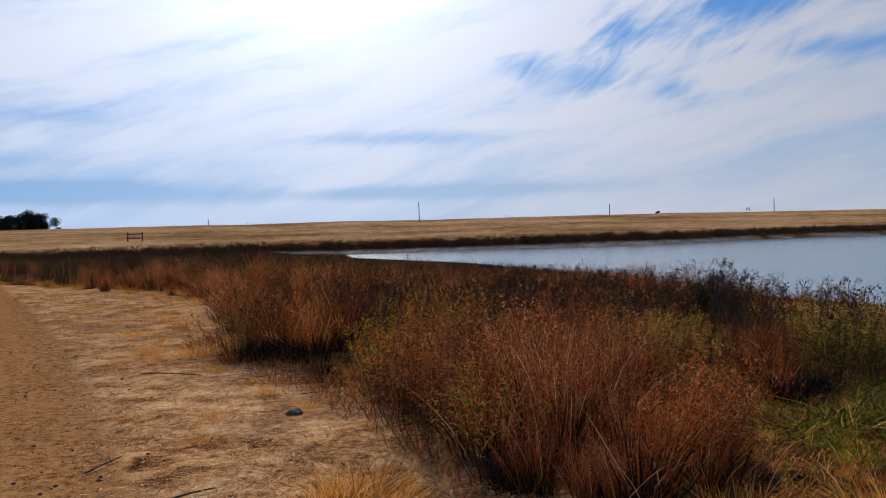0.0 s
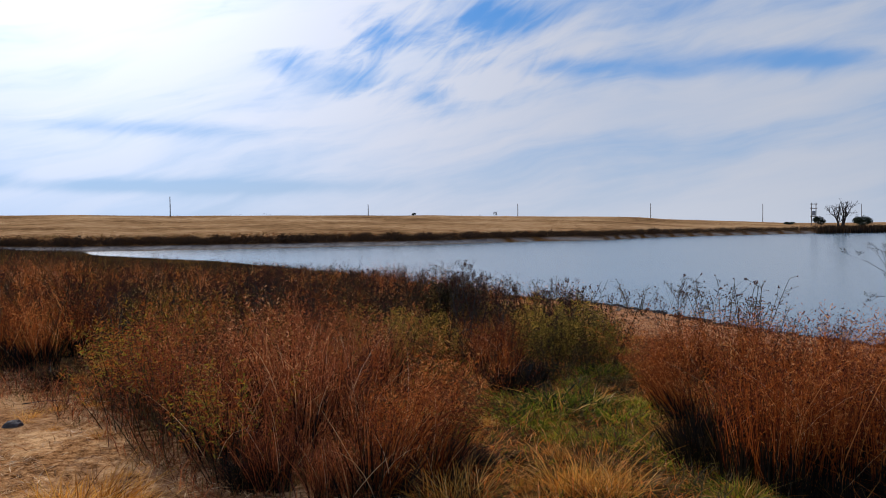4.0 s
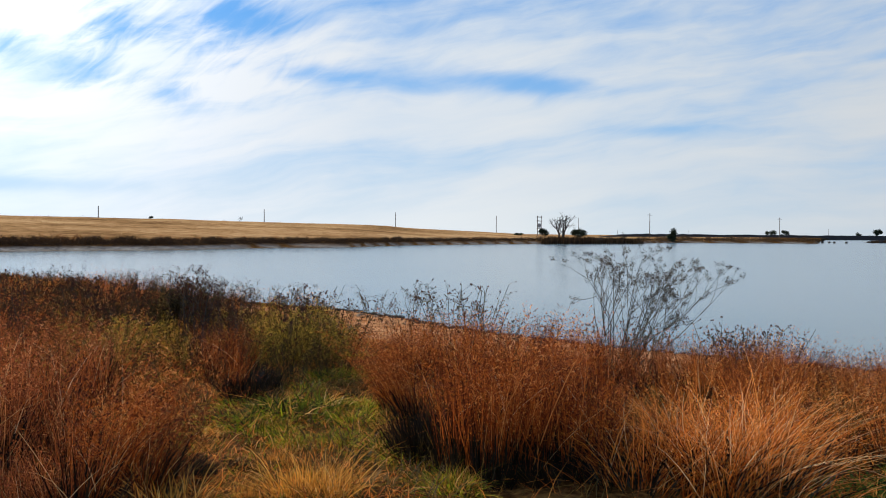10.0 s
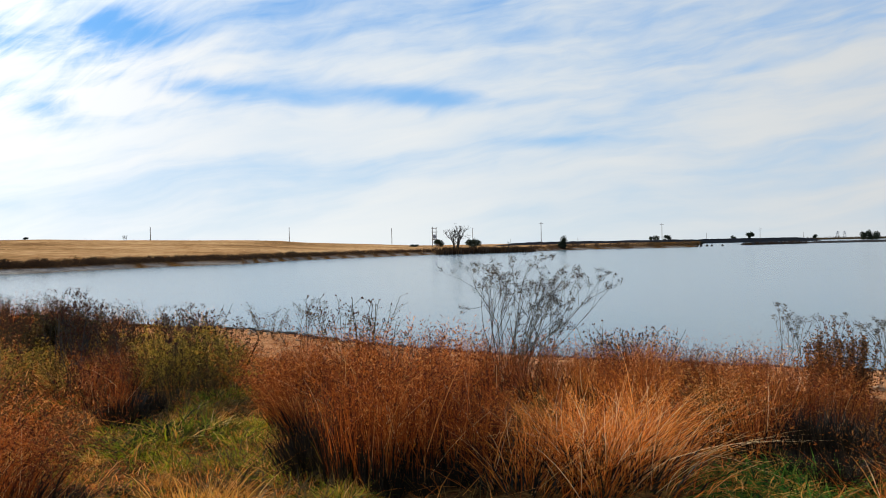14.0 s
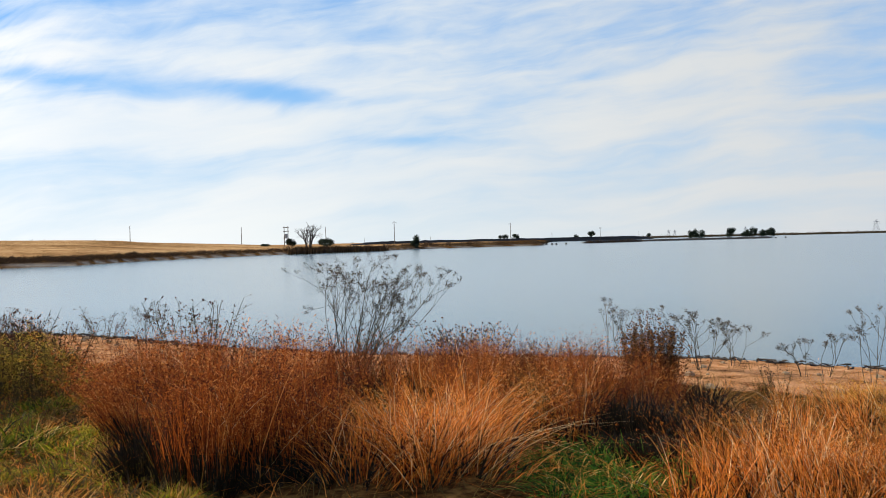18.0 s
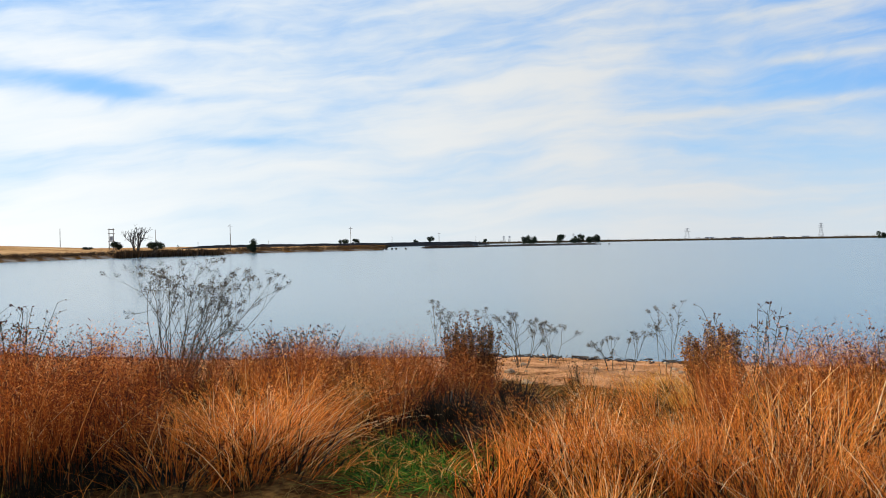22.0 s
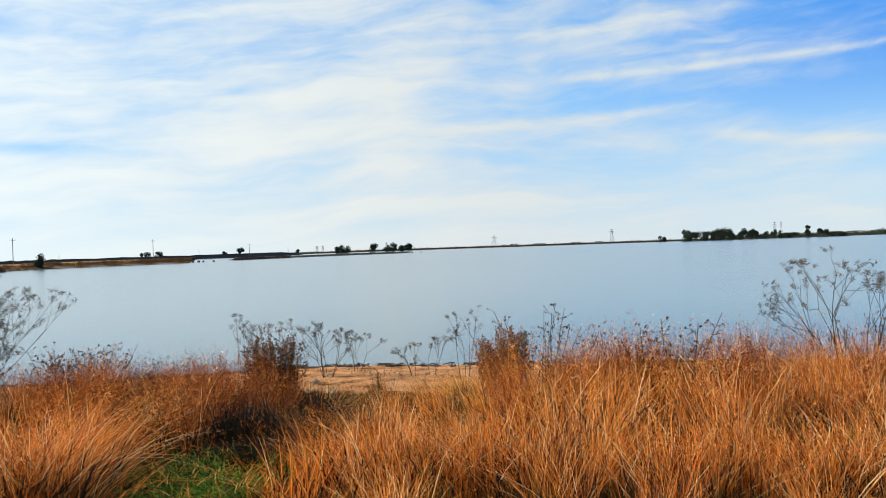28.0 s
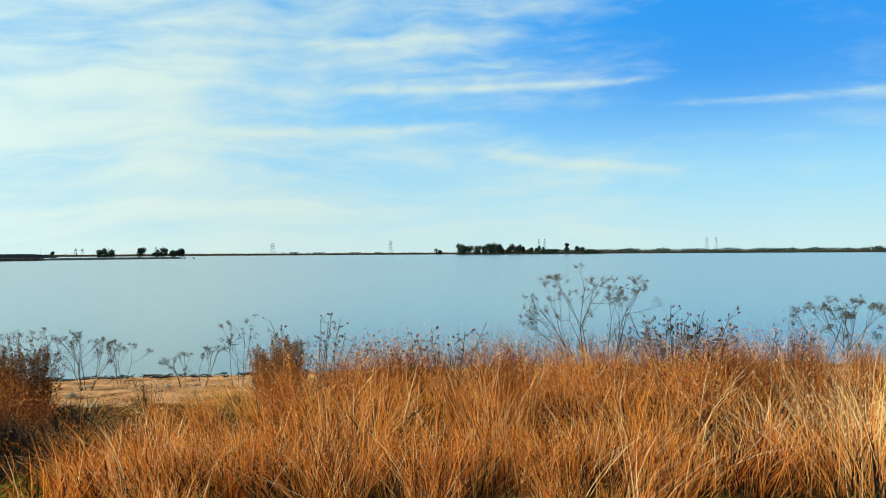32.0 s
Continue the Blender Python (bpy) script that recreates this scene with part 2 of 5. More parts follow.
def rough_material(name, stops, scale=6.0, rough=0.85, bump=0.3, metal=0.0, fine=40.0):
    """Matt stuff with two scales of mottling and a little relief."""
    m, n = material(name)
    place = n.add("ShaderNodeTexCoord").outputs["Object"]
    big, small = n.noise(place, scale, 5.0), n.noise(place, fine, 4.0)
    col = n.ramp(n.math("ADD", n.math("MULTIPLY", big, 0.65), n.math("MULTIPLY", small, 0.35)), stops)
    bs = n.add("ShaderNodeBsdfPrincipled")
    n.put(bs.inputs["Base Color"], col)
    bs.inputs["Roughness"].default_value, bs.inputs["Metallic"].default_value = rough, metal
    bs.inputs["Specular IOR Level"].default_value = 0.25
    rel = n.add("ShaderNodeBump")
    rel.inputs["Strength"].default_value, rel.inputs["Distance"].default_value = bump, 0.02
    n.put(rel.inputs["Height"], small)
    n.put(bs.inputs["Normal"], rel.outputs[0])
    finish(n, bs.outputs[0])
    return m


RUSSET = blade_material("russet_grass", [(0.14, (.012, .005, .003)), (.38, (.085, .022, .009)), (.58, (.26, .07, .022)), (.8, (.52, .17, .05)), (1.0, (.88, .52, .22))], 0.38)
PALE_STRAW = blade_material("pale_straw", [(0.05, (.08, .035, .012)), (.35, (.36, .17, .052)), (.7, (.62, .35, .13)), (1.0, (.88, .66, .34))], 0.1)
RUST = blade_material("rust_grass", [(0.14, (.010, .004, .002)), (.38, (.065, .016, .005)), (.58, (.235, .054, .010)), (.8, (.48, .14, .022)), (1.0, (.86, .46, .14))], 0.38)
STRAW = blade_material("golden_grass", [(0.12, (.03, .010, .003)), (.30, (.28, .068, .009)), (.48, (.74, .21, .027)), (.72, (.97, .43, .075)), (1.0, (.97, .80, .48))], 0.45)
TAWNY = blade_material("tawny_grass", [(0.12, (.02, .006, .002)), (.32, (.19, .044, .007)), (.52, (.60, .16, .022)), (.76, (.92, .35, .055)), (1.0, (.95, .64, .28))], 0.45)
BLEACHED = blade_material("bleached_straw", [(0.0, (.50, .26, .08)), (.5, (.80, .52, .22)), (1.0, (.95, .78, .48))], 0.2)
YELLOW = blade_material("yellow_straw", [(0.08, (.06, .022, .004)), (.3, (.36, .15, .020)), (.55, (.68, .32, .045)), (.8, (.86, .50, .10)), (1.0, (.95, .74, .34))], 0.3)
GREEN = blade_material("green_grass", [(0.12, (.005, .007, .002)), (.38, (.04, .058, .004)), (.58, (.19, .235, .010)), (.82, (.44, .45, .018)), (1.0, (.70, .58, .10))], 0.4)
LUSH = blade_material("lush_grass", [(0.12, (.005, .010, .003)), (.36, (.022, .06, .006)), (.58, (.06, .16, .014)), (.82, (.13, .28, .025)), (1.0, (.36, .40, .08))], 0.4)
OLIVE = blade_material("olive_grass", [(0.1, (.010, .008, .003)), (.4, (.05, .035, .008)), (.7, (.13, .085, .017)), (1.0, (.36, .21, .05))])
DARK_WEED = blade_material("dark_weed", [(0.1, (.012, .009, .005)), (.5, (.055, .040, .015)), (.8, (.115, .078, .026)), (1.0, (.22, .13, .042))], 0.28)
# near-black: the shade of the hollows put into the colour of old leaves
SHADE_THATCH = blade_material("shade_thatch", [(0.1, (.005, .004, .003)), (.6, (.014, .010, .006)), (1.0, (.04, .027, .013))], 0.05)
SEED = blade_material("seed_head", [(0.0, (.018, .008, .005)), (.5, (.05, .018, .009)), (1.0, (.13, .05, .02))], 0.1)
LEAFY = blade_material("weed_leaf", [(0.1, (.02, .018, .004)), (.28, (.14, .13, .012)), (.42, (.38, .32, .03)), (.56, (.42, .16, .02)), (.75, (.34, .075, .018)), (.88, (.2, .05, .014)), (1.0, (.6, .34, .10))], 0.36)
WEED_GREEN = blade_material("weed_green", [(0.1, (.018, .016, .004)), (.34, (.085, .07, .013)), (.58, (.25, .19, .026)), (.84, (.44, .29, .05)), (1.0, (.6, .3, .08))], 0.5)
RED_LEAF = blade_material("red_leaf", [(0.1, (.02, .008, .004)), (.35, (.14, .04, .012)), (.6, (.30, .075, .02)), (.8, (.40, .16, .03)), (1.0, (.6, .36, .12))], 0.4)
BROWN_LEAF = blade_material("brown_leaf", [(0.1, (.018, .008, .003)), (.4, (.10, .038, .009)), (.75, (.27, .10, .019)), (1.0, (.46, .24, .05))], 0.34)
GREY_STEM = blade_material("grey_stem", [(0.0, (.014, .012, .009)), (.5, (.035, .030, .022)), (1.0, (.10, .085, .06))], 0.05)
PALE_POD = blade_material("pale_pod", [(0.0, (.018, .016, .013)), (.5, (.05, .042, .032)), (1.0, (.15, .12, .085))], 0.2)
REED = blade_material("brown_reed", [(0.0, (.008, .005, .003)), (.4, (.03, .017, .008)), (.75, (.065, .036, .014)), (1.0, (.14, .075, .028))], 0.2)
LEAF = blade_material("tree_leaf", [(0.0, (.010, .016, .012)), (.5, (.022, .034, .020)), (1.0, (.045, .058, .03))], 0.2)
BARK = rough_material("bark", [(0.25, (.035, .028, .022)), (.6, (.10, .08, .06)), (.9, (.17, .14, .11))], 8.0, 0.95, 0.6)
DEAD_BARK = rough_material("dead_bark", [(0.25, (.018, .015, .013)), (.6, (.045, .038, .032)), (.9, (.09, .078, .066))], 8.0, 0.95, 0.6)
WOOD = rough_material("weathered_wood", [(0.2, (.06, .045, .033)), (.55, (.13, .10, .075)), (.9, (.22, .18, .14))], 3.0, 0.9, 0.5)
STEEL = rough_material("galvanised_steel", [(0.2, (.16, .17, .18)), (.8, (.30, .31, .33))], 0.3, 0.5, 0.1, 0.7)
STONE = rough_material("stone", [(0.2, (.03, .023, .017)), (.6, (.10, .078, .058)), (.9, (.24, .19, .14))], 14.0, 0.9, 0.6)
WRACK = rough_material("wet_wrack", [(0.2, (.014, .011, .009)), (.6, (.045, .035, .026)), (.9, (.09, .07, .05))], 12.0, 0.8, 0.6)
MUD_CLOD = rough_material("dry_mud", [(0.2, (.20, .13, .07)), (.6, (.33, .23, .13)), (.9, (.45, .33, .2))], 9.0, 0.95, 0.5)
PLASTER = rough_material("pale_wall", [(0.2, (.5, .5, .48)), (.8, (.66, .66, .64))], 0.2, 0.9, 0.1)
LEVEE = rough_material("levee_earth", [(0.2, (.012, .010, .008)), (.6, (.03, .025, .018)), (.9, (.07, .055, .035))], 0.12, 0.95, 0.5, 0.0, 1.2)


def ground_material():
    m, n = material("ground")
    tex = n.add("ShaderNodeTexCoord").outputs["Object"]

    def mask(name):
        node = n.add("ShaderNodeAttribute")
        node.attribute_name = name
        return node.outputs["Fac"]

    big, mid, small, tiny = n.noise(tex, 0.35, 4.0), n.noise(tex, 2.2, 5.0, 0.6), n.noise(tex, 14.0, 5.0, 0.65), n.noise(tex, 70.0, 3.0)
    lumpy = n.math("ADD", n.math("MULTIPLY", mid, 0.5), n.math("MULTIPLY", small, 0.5))
    grit = n.math("ADD", n.math("MULTIPLY", small, 0.55), n.math("MULTIPLY", tiny, 0.45))
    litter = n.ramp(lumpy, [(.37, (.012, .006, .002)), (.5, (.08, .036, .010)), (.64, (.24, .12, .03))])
    straw = n.ramp(n.math("ADD", n.math("MULTIPLY", grit, 0.6), n.math("MULTIPLY", mid, 0.4)),
                   [(.38, (.04, .016, .005)), (.44, (.23, .10, .03)), (.50, (.50, .245, .085)), (.60, (.80, .48, .20))])
    dirt = n.ramp(grit, [(.38, (.09, .036, .011)), (.47, (.30, .13, .04)), (.62, (.50, .25, .085))])
    sand = n.ramp(n.math("ADD", n.math("MULTIPLY", grit, 0.5), n.math("MULTIPLY", mid, 0.5)), [(.40, (.06, .026, .009)), (.46, (.34, .15, .058)), (.56, (.54, .265, .115)), (.7, (.66, .39, .20))])
    wide = n.add("ShaderNodeMapping")
    n.put(wide.inputs[0], tex)
    wide.inputs["Scale"].default_value = (0.05, 0.05, 0.05)
    sweep, clumps = n.noise(wide.outputs[0], 0.6, 6.0, 0.6), n.noise(wide.outputs[0], 9.0, 5.0, 0.7)
    field = n.ramp(n.math("ADD", n.math("MULTIPLY", sweep, 0.5), n.math("MULTIPLY", clumps, 0.5)),
                   [(.40, (.14, .07, .027)), (.46, (.27, .145, .055)), (.53, (.42, .235, .095)), (.62, (.58, .37, .17))])
    edge = n.math("MULTIPLY", n.math("SUBTRACT", lumpy, 0.5), 1.3)

    def over(name, below, above):
        return n.mix(n.step(n.math("ADD", mask(name), edge), 0.35, 0.65), below, above)

    worn = n.noise(tex, 0.9, 6.0, 0.7, 0.6)
    straw = n.mix(n.math("MULTIPLY", n.step(worn, 0.50, 0.62), 0.5), straw, n.ramp(grit, [(.38, (.05, .022, .010)), (.48, (.17, .075, .032)), (.62, (.33, .16, .075))]))
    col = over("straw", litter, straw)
    col = over("road", col, dirt)
    col = over("sand", col, sand)
    col = n.mix(mask("mud"), col, n.ramp(n.math("ADD", n.math("MULTIPLY", big, 0.4), n.math("MULTIPLY", mid, 0.6)), [(.38, (.09, .08, .068)), (.5, (.20, .175, .14)), (.62, (.34, .30, .235))]))
    col = n.mix(mask("far_scrub"), col, n.ramp(lumpy, [(.4, (.018, .015, .010)), (.6, (.05, .040, .024))]))
    col = n.mix(mask("field"), col, field)
    bs = n.add("ShaderNodeBsdfPrincipled")
    n.put(bs.inputs["Base Color"], col)
    bs.inputs["Roughness"].default_value = 0.95
    bs.inputs["Specular IOR Level"].default_value = 0.0
    rel = n.add("ShaderNodeBump")
    rel.inputs["Strength"].default_value, rel.inputs["Distance"].default_value = 0.7, 0.04
    n.put(rel.inputs["Height"], n.math("ADD", lumpy, n.math("MULTIPLY", tiny, 0.25)))
    n.put(bs.inputs["Normal"], rel.outputs[0])
    finish(n, bs.outputs[0])
    return m


def water_material():
    m, n = material("lake_water")
    tex = n.add("ShaderNodeTexCoord").outputs["Object"]
    bs = n.add("ShaderNodeBsdfPrincipled")
    bs.inputs["Base Color"].default_value = (.085, .14, .155, 1)
    bs.inputs["IOR"].default_value = 1.33
    bs.inputs["Roughness"].default_value = 0.16
    small, wide = n.noise(tex, 5.0, 3.0, 0.6), n.noise(tex, 0.12, 3.0)
    rel = n.add("ShaderNodeBump")
    n.put(rel.inputs["Strength"], n.math("MULTIPLY", n.math("ADD", 0.35, n.step(wide, 0.35, 0.65)), 0.17))
    rel.inputs["Distance"].default_value = 0.02
    n.put(rel.inputs["Height"], small)
    n.put(bs.inputs["Normal"], rel.outputs[0])
    finish(n, bs.outputs[0])
    return m


GROUND, WATER = ground_material(), water_material()


# ---------------------------------------------------------------- the land
SHORE_Y = (-900, -200, -60, -40, -20, -10, -7, -2, 1.3, 3.8, 7.1, 10.5, 14, 17, 19.5, 24, 35, 55, 75, 95, 104, 140)
SHORE_X = (-300, -40, 6, 8.5, 12.5, 14.2, 14.8, 14.7, 14.5, 14.4, 12.9, 11.7, 11.1, 11.2, 10.9, 9.5, 7.5, 2, -8, -20, -26, -60)
FAR_A = (-40, -12.3, -7.5, 2, 9, 16.6, 24.4, 29, 33, 37.7, 43.4, 49.4, 52, 61.3, 62.5, 200)
FAR_R = (104, 101, 92, 90, 94, 97, 116, 120, 143, 162, 188, 210, 240, 262, 900, 900)
CREST_A = (-60, -30, -17, -1.7, 7.5, 15, 24, 31.6, 35.6, 39, 44, 62, 200)
CREST_E = (1.0, 1.07, 1.13, .95, .97, .86, .77, .61, .34, .13, -.15, -.2, -.2)
EDGE_Y = (-60, -6, 0, 3, 4, 4.8, 6.3, 8, 11, 16, 25, 36, 60)      # where the tall growth begins
EDGE_X = (3, 3.4, 3.2, 2.2, 1.3, .45, -.1, -1.0, -3.2, -4.3, -9, -22, -50)
ROAD_Y = (-60, 0, 4.9, 6, 8.3, 11.9, 17.8, 32.9, 60)               # edge of the dirt track
ROAD_X = (-1.5, -1.2, -2.0, -2.6, -3.8, -5.8, -9.3, -18.6, -36)


def azimuth(x, y):
    return (np.degrees(np.arctan2(x, y)) + 160) % 360 - 160


def inland(x, y):
    """Metres from the near shore, on the land."""
    return np.interp(y, SHORE_Y, SHORE_X) - x


def near_land(x, y):
    return np.interp(inland(x, y), (-40, -3, 0, 1, 3.5, 6, 10, 15, 30), (-1.5, -.25, 0, .07, .2, .36, .52, .6, .62))


def far_inland(x, y):
    return np.hypot(x, y) - np.interp(azimuth(x, y), FAR_A, FAR_R)


def far_land(x, y):
    a, s = azimuth(x, y), far_inland(x, y)
    crest = 2.2 + 260 * np.tan(np.radians(np.interp(a, CREST_A, CREST_E)))
    rise = np.interp(s, (-40, 0, 4, 10, 60, 165, 400), (0, 0, .10, .16, .42, 1.0, 1.0))
    low = np.interp(s, (-40, 0, 4, 10), (-1.5, 0, .5, .8))
    z = np.where(s > 10, np.maximum(low, crest * rise), low)
    return np.where((a > -150) & (a < 175), z, -1.5)


def ground_z(x, y):
    return np.maximum(near_land(x, y), far_land(x, y))


def mesh_of(name, verts, faces, mat, smooth=False):
    me = bpy.data.meshes.new(name)
    me.from_pydata(np.asarray(verts).tolist(), [], np.asarray(faces).tolist() if isinstance(faces, np.ndarray) else faces)
    me.materials.append(mat)
    if smooth:
        me.polygons.foreach_set("use_smooth", np.ones(len(me.polygons), bool))
    me.update()
    return me


def part(name, me, parent, label="", kind=""):
    ob = new(name, me)
    ob.parent = parent
    if label:
        ob["label"] = label
    if kind:
        ob["kind"] = kind
    return ob


def thing(name, x, y, z, label, category, group="", kind=""):
    ob = new(name)
    ob.location = (x, y, z)
    return tagged(ob, label, category, group, kind)


def build_ground():
    az = np.radians(np.r_[np.arange(-40, -14, 0.5), np.arange(-14, 64, 0.25), np.arange(64, 132, 0.5), np.arange(132, 320, 4.0)])
    r = np.r_[0.3, np.arange(1, 3.5, 0.5), np.arange(3.5, 26, 0.2), np.arange(26, 110, 1.5), np.arange(110, 300, 5.0), np.geomspace(300, 4600, 40)]
    A, R = np.meshgrid(az, r, indexing="ij")
    x, y = R * np.sin(A), R * np.cos(A)
    z = ground_z(x, y)
    rough = np.array([noise.noise((px * .9, py * .9, 0)) * .035 + noise.noise((px * 3.1, py * 3.1, 5)) * .014 for px, py in zip(x.ravel(), y.ravel())]).reshape(x.shape)
    z = z + rough * np.clip(z * 4, 0, 1) * np.clip((40 - R) / 15, 0, 1)
    swell = np.array([noise.noise((px * .02, py * .02, 9)) * .4 + noise.noise((px * .07, py * .07, 3)) * .12 for px, py in zip(x.ravel(), y.ravel())]).reshape(x.shape)
    z = z + swell * np.clip((far_inland(x, y) - 20) / 60, 0, 1) * np.clip((z - .9) / 2, 0, 1)
    na, nr = A.shape
    i, j = np.meshgrid(np.arange(na), np.arange(nr - 1), indexing="ij")
    k = (i + 1) % na
    faces = np.stack([i * nr + j, k * nr + j, k * nr + j + 1, i * nr + j + 1], -1).reshape(-1, 4)[:, ::-1]
    hub = len(x.ravel())
    verts = np.vstack([np.stack([x, y, z], -1).reshape(-1, 3), [[0, 0, .6]]])
    fan = [[hub, ((q + 1) % na) * nr, q * nr][::-1] for q in range(na)]
    me = mesh_of("ground", verts, faces.tolist() + fan, GROUND, True)
    px, py = verts[:, 0], verts[:, 1]
    s = inland(px, py)
    away = np.hypot(px, py)
    own = {
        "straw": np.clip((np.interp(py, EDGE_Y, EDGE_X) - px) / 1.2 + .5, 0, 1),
        "road": np.clip((np.interp(py, ROAD_Y, ROAD_X) - px) / .8 + .5, 0, 1) * (away < 300) * np.clip((60 - py) / 20, 0, 1),
        "sand": np.clip((4.6 - s) / 1.2, 0, 1) * np.clip((24 - away) / 3, 0, 1),
        "mud": np.clip(2.0 - np.abs(far_inland(px, py) - 1.6) / 1.2, 0, 1) * (away > 60) * (azimuth(px, py) < 61.5),
        "far_scrub": 1.0 * (away > 250) * (azimuth(px, py) >= 61.5),
        "field": np.clip((far_inland(px, py) - 5) / 5, 0, 1) * (away > 45) * (azimuth(px, py) < 58),
    }
    for key, val in own.items():
        me.attributes.new(key, "FLOAT", "POINT").data.foreach_set("value", np.asarray(val, np.float32))
    tagged(new("ground", me), "dry grassy lake shore with bare dirt and sand, golden hill behind", "ground", kind="structure")


def build_water():
    n = 96
    verts = [(0, 0, 0)] + [(4550 * math.cos(2 * math.pi * k / n), 4550 * math.sin(2 * math.pi * k / n), 0) for k in range(n)]
    me = mesh_of("water", verts, [(0, k + 1, (k + 1) % n + 1) for k in range(n)], WATER)
    tagged(new("water", me), "calm pale blue lake reflecting the cloudy sky", "lake", kind="structure")


build_ground()
build_water()


# ---------------------------------------------------------------- plant shapes
def join(pieces):
    """Vertices and triangles of several pieces as one."""
    vs, fs, at = [], [], 0
    for v, f in pieces:
        vs.append(v), fs.append(f + at)
        at += len(v)
    return np.concatenate(vs), np.concatenate(fs)


def blades(rng, base, height, lean, width, curl=0.25, segs=3, droop=.22, wobble=.06):
    """Tapering curved blades. base (n,3), height (n,), lean (n,2) as a share of the height at the tip; each bends in its own way."""
    n = len(base)
    side = rng.uniform(0, np.pi, n)
    side = np.stack([np.cos(side), np.sin(side), np.zeros(n)], -1)
    size = np.hypot(lean[:, 0], lean[:, 1])
    curl = np.clip(curl * rng.uniform(.3, 2.0, n), 0, .9)
    sag = droop * rng.uniform(.3, 2.2, n) * np.clip(size, 0, 1.6)
    turn = rng.uniform(0, 2 * np.pi, n)
    sway = np.stack([np.cos(turn), np.sin(turn)], -1) * rng.normal(0, wobble, (n, 1))
    v = np.zeros((n, 2 * segs + 1, 3))
    for k, q in enumerate(np.linspace(0, 1, segs + 1)):
        out = lean * ((1 - curl) * q + curl * q * q * (1 + q))[:, None] + sway * math.sin(2.2 * q)
        mid = base + np.c_[out * height[:, None], height * (q - sag * q * q * q)]
        w = width * (1 - .75 * q) * (.75 if k == 0 else 1)
        if k < segs:
            v[:, 2 * k], v[:, 2 * k + 1] = mid - side * w[:, None] / 2, mid + side * w[:, None] / 2
        else:
            v[:, 2 * k] = mid
    f = []
    for k in range(segs - 1):
        a = 2 * k
        f += [(a, a + 1, a + 3), (a, a + 3, a + 2)]
    f.append((2 * segs - 2, 2 * segs - 1, 2 * segs))
    f = np.array(f)[None] + (np.arange(n) * (2 * segs + 1))[:, None, None]
    return v.reshape(-1, 3), f.reshape(-1, 3)


def flakes(rng, centre, length, width, drop=0.3):
    """Small leaf or seed shapes, each a kinked diamond pointing its own way."""
    n = len(centre)
    a, tilt = rng.uniform(0, 2 * np.pi, n), rng.uniform(-drop, 1.0, n)
    d = np.stack([np.cos(a) * np.cos(tilt), np.sin(a) * np.cos(tilt), np.sin(tilt)], -1)
    e = np.cross(d, rng.normal(size=(n, 3)))
    e /= np.linalg.norm(e, axis=1, keepdims=True) + 1e-9
    up = np.cross(d, e)
    length, width = np.broadcast_to(length, n)[:, None], np.broadcast_to(width, n)[:, None]
    v = np.stack([centre, centre + d * length * .45 + e * width / 2 + up * width * .15, centre + d * length, centre + d * length * .45 - e * width / 2 + up * width * .15], 1)
    f = np.array([(0, 1, 2), (0, 2, 3)])[None] + (np.arange(n) * 4)[:, None, None]
    return v.reshape(-1, 3), f.reshape(-1, 3)


def beads(rng, centre, radius):
    """Small eight-sided seed knobs."""
    n = len(centre)
    o = np.array([(1, 0, 0), (-1, 0, 0), (0, 1, 0), (0, -1, 0), (0, 0, 1.3), (0, 0, -1.1)], float)
    v = centre[:, None] + o[None] * np.broadcast_to(radius, n)[:, None, None] * rng.uniform(.7, 1.2, (n, 1, 3))
    f = np.array([(4, 0, 2), (4, 2, 1), (4, 1, 3), (4, 3, 0), (5, 2, 0), (5, 1, 2), (5, 3, 1), (5, 0, 3)])[None] + (np.arange(n) * 6)[:, None, None]
    return v.reshape(-1, 3), f.reshape(-1, 3)


def tube(points, r0, r1, sides=3):
    """A tapering stem along points."""
    p = np.asarray(points, float)
    n = len(p)
    d = np.gradient(p, axis=0)
    d /= np.linalg.norm(d, axis=1, keepdims=True) + 1e-9
    ref = np.where(np.abs(d[:, 2:3]) > .9, [[1.0, 0, 0]], [[0, 0, 1.0]])
    e = np.cross(d, ref)
    e /= np.linalg.norm(e, axis=1, keepdims=True) + 1e-9
    g = np.cross(d, e)
    a = np.arange(sides) * 2 * np.pi / sides
    r = np.linspace(r0, r1, n)[:, None, None]
    v = p[:, None] + r * (np.cos(a)[None, :, None] * e[:, None] + np.sin(a)[None, :, None] * g[:, None])
    f = []
    for k in range(n - 1):
        for q in range(sides):
            w = (q + 1) % sides
            f += [(k * sides + q, k * sides + w, (k + 1) * sides + w), (k * sides + q, (k + 1) * sides + w, (k + 1) * sides + q)]
    return v.reshape(-1, 3), np.array(f)


def fan(rng, n, reach, spread, pull=(0.0, 0.0)):
    """Bases within a root disc and the lean of each blade away from its middle."""
    a, q = rng.uniform(0, 2 * np.pi, n), np.sqrt(rng.uniform(0, 1, n))
    base = np.stack([np.cos(a) * q * reach, np.sin(a) * q * reach, np.full(n, -.02)], -1)
    lean = np.stack([np.cos(a), np.sin(a)], -1) * (q * spread * rng.uniform(.5, 1.3, n))[:, None] + rng.normal(0, .09, (n, 2)) + np.array(pull)
    return base, lean


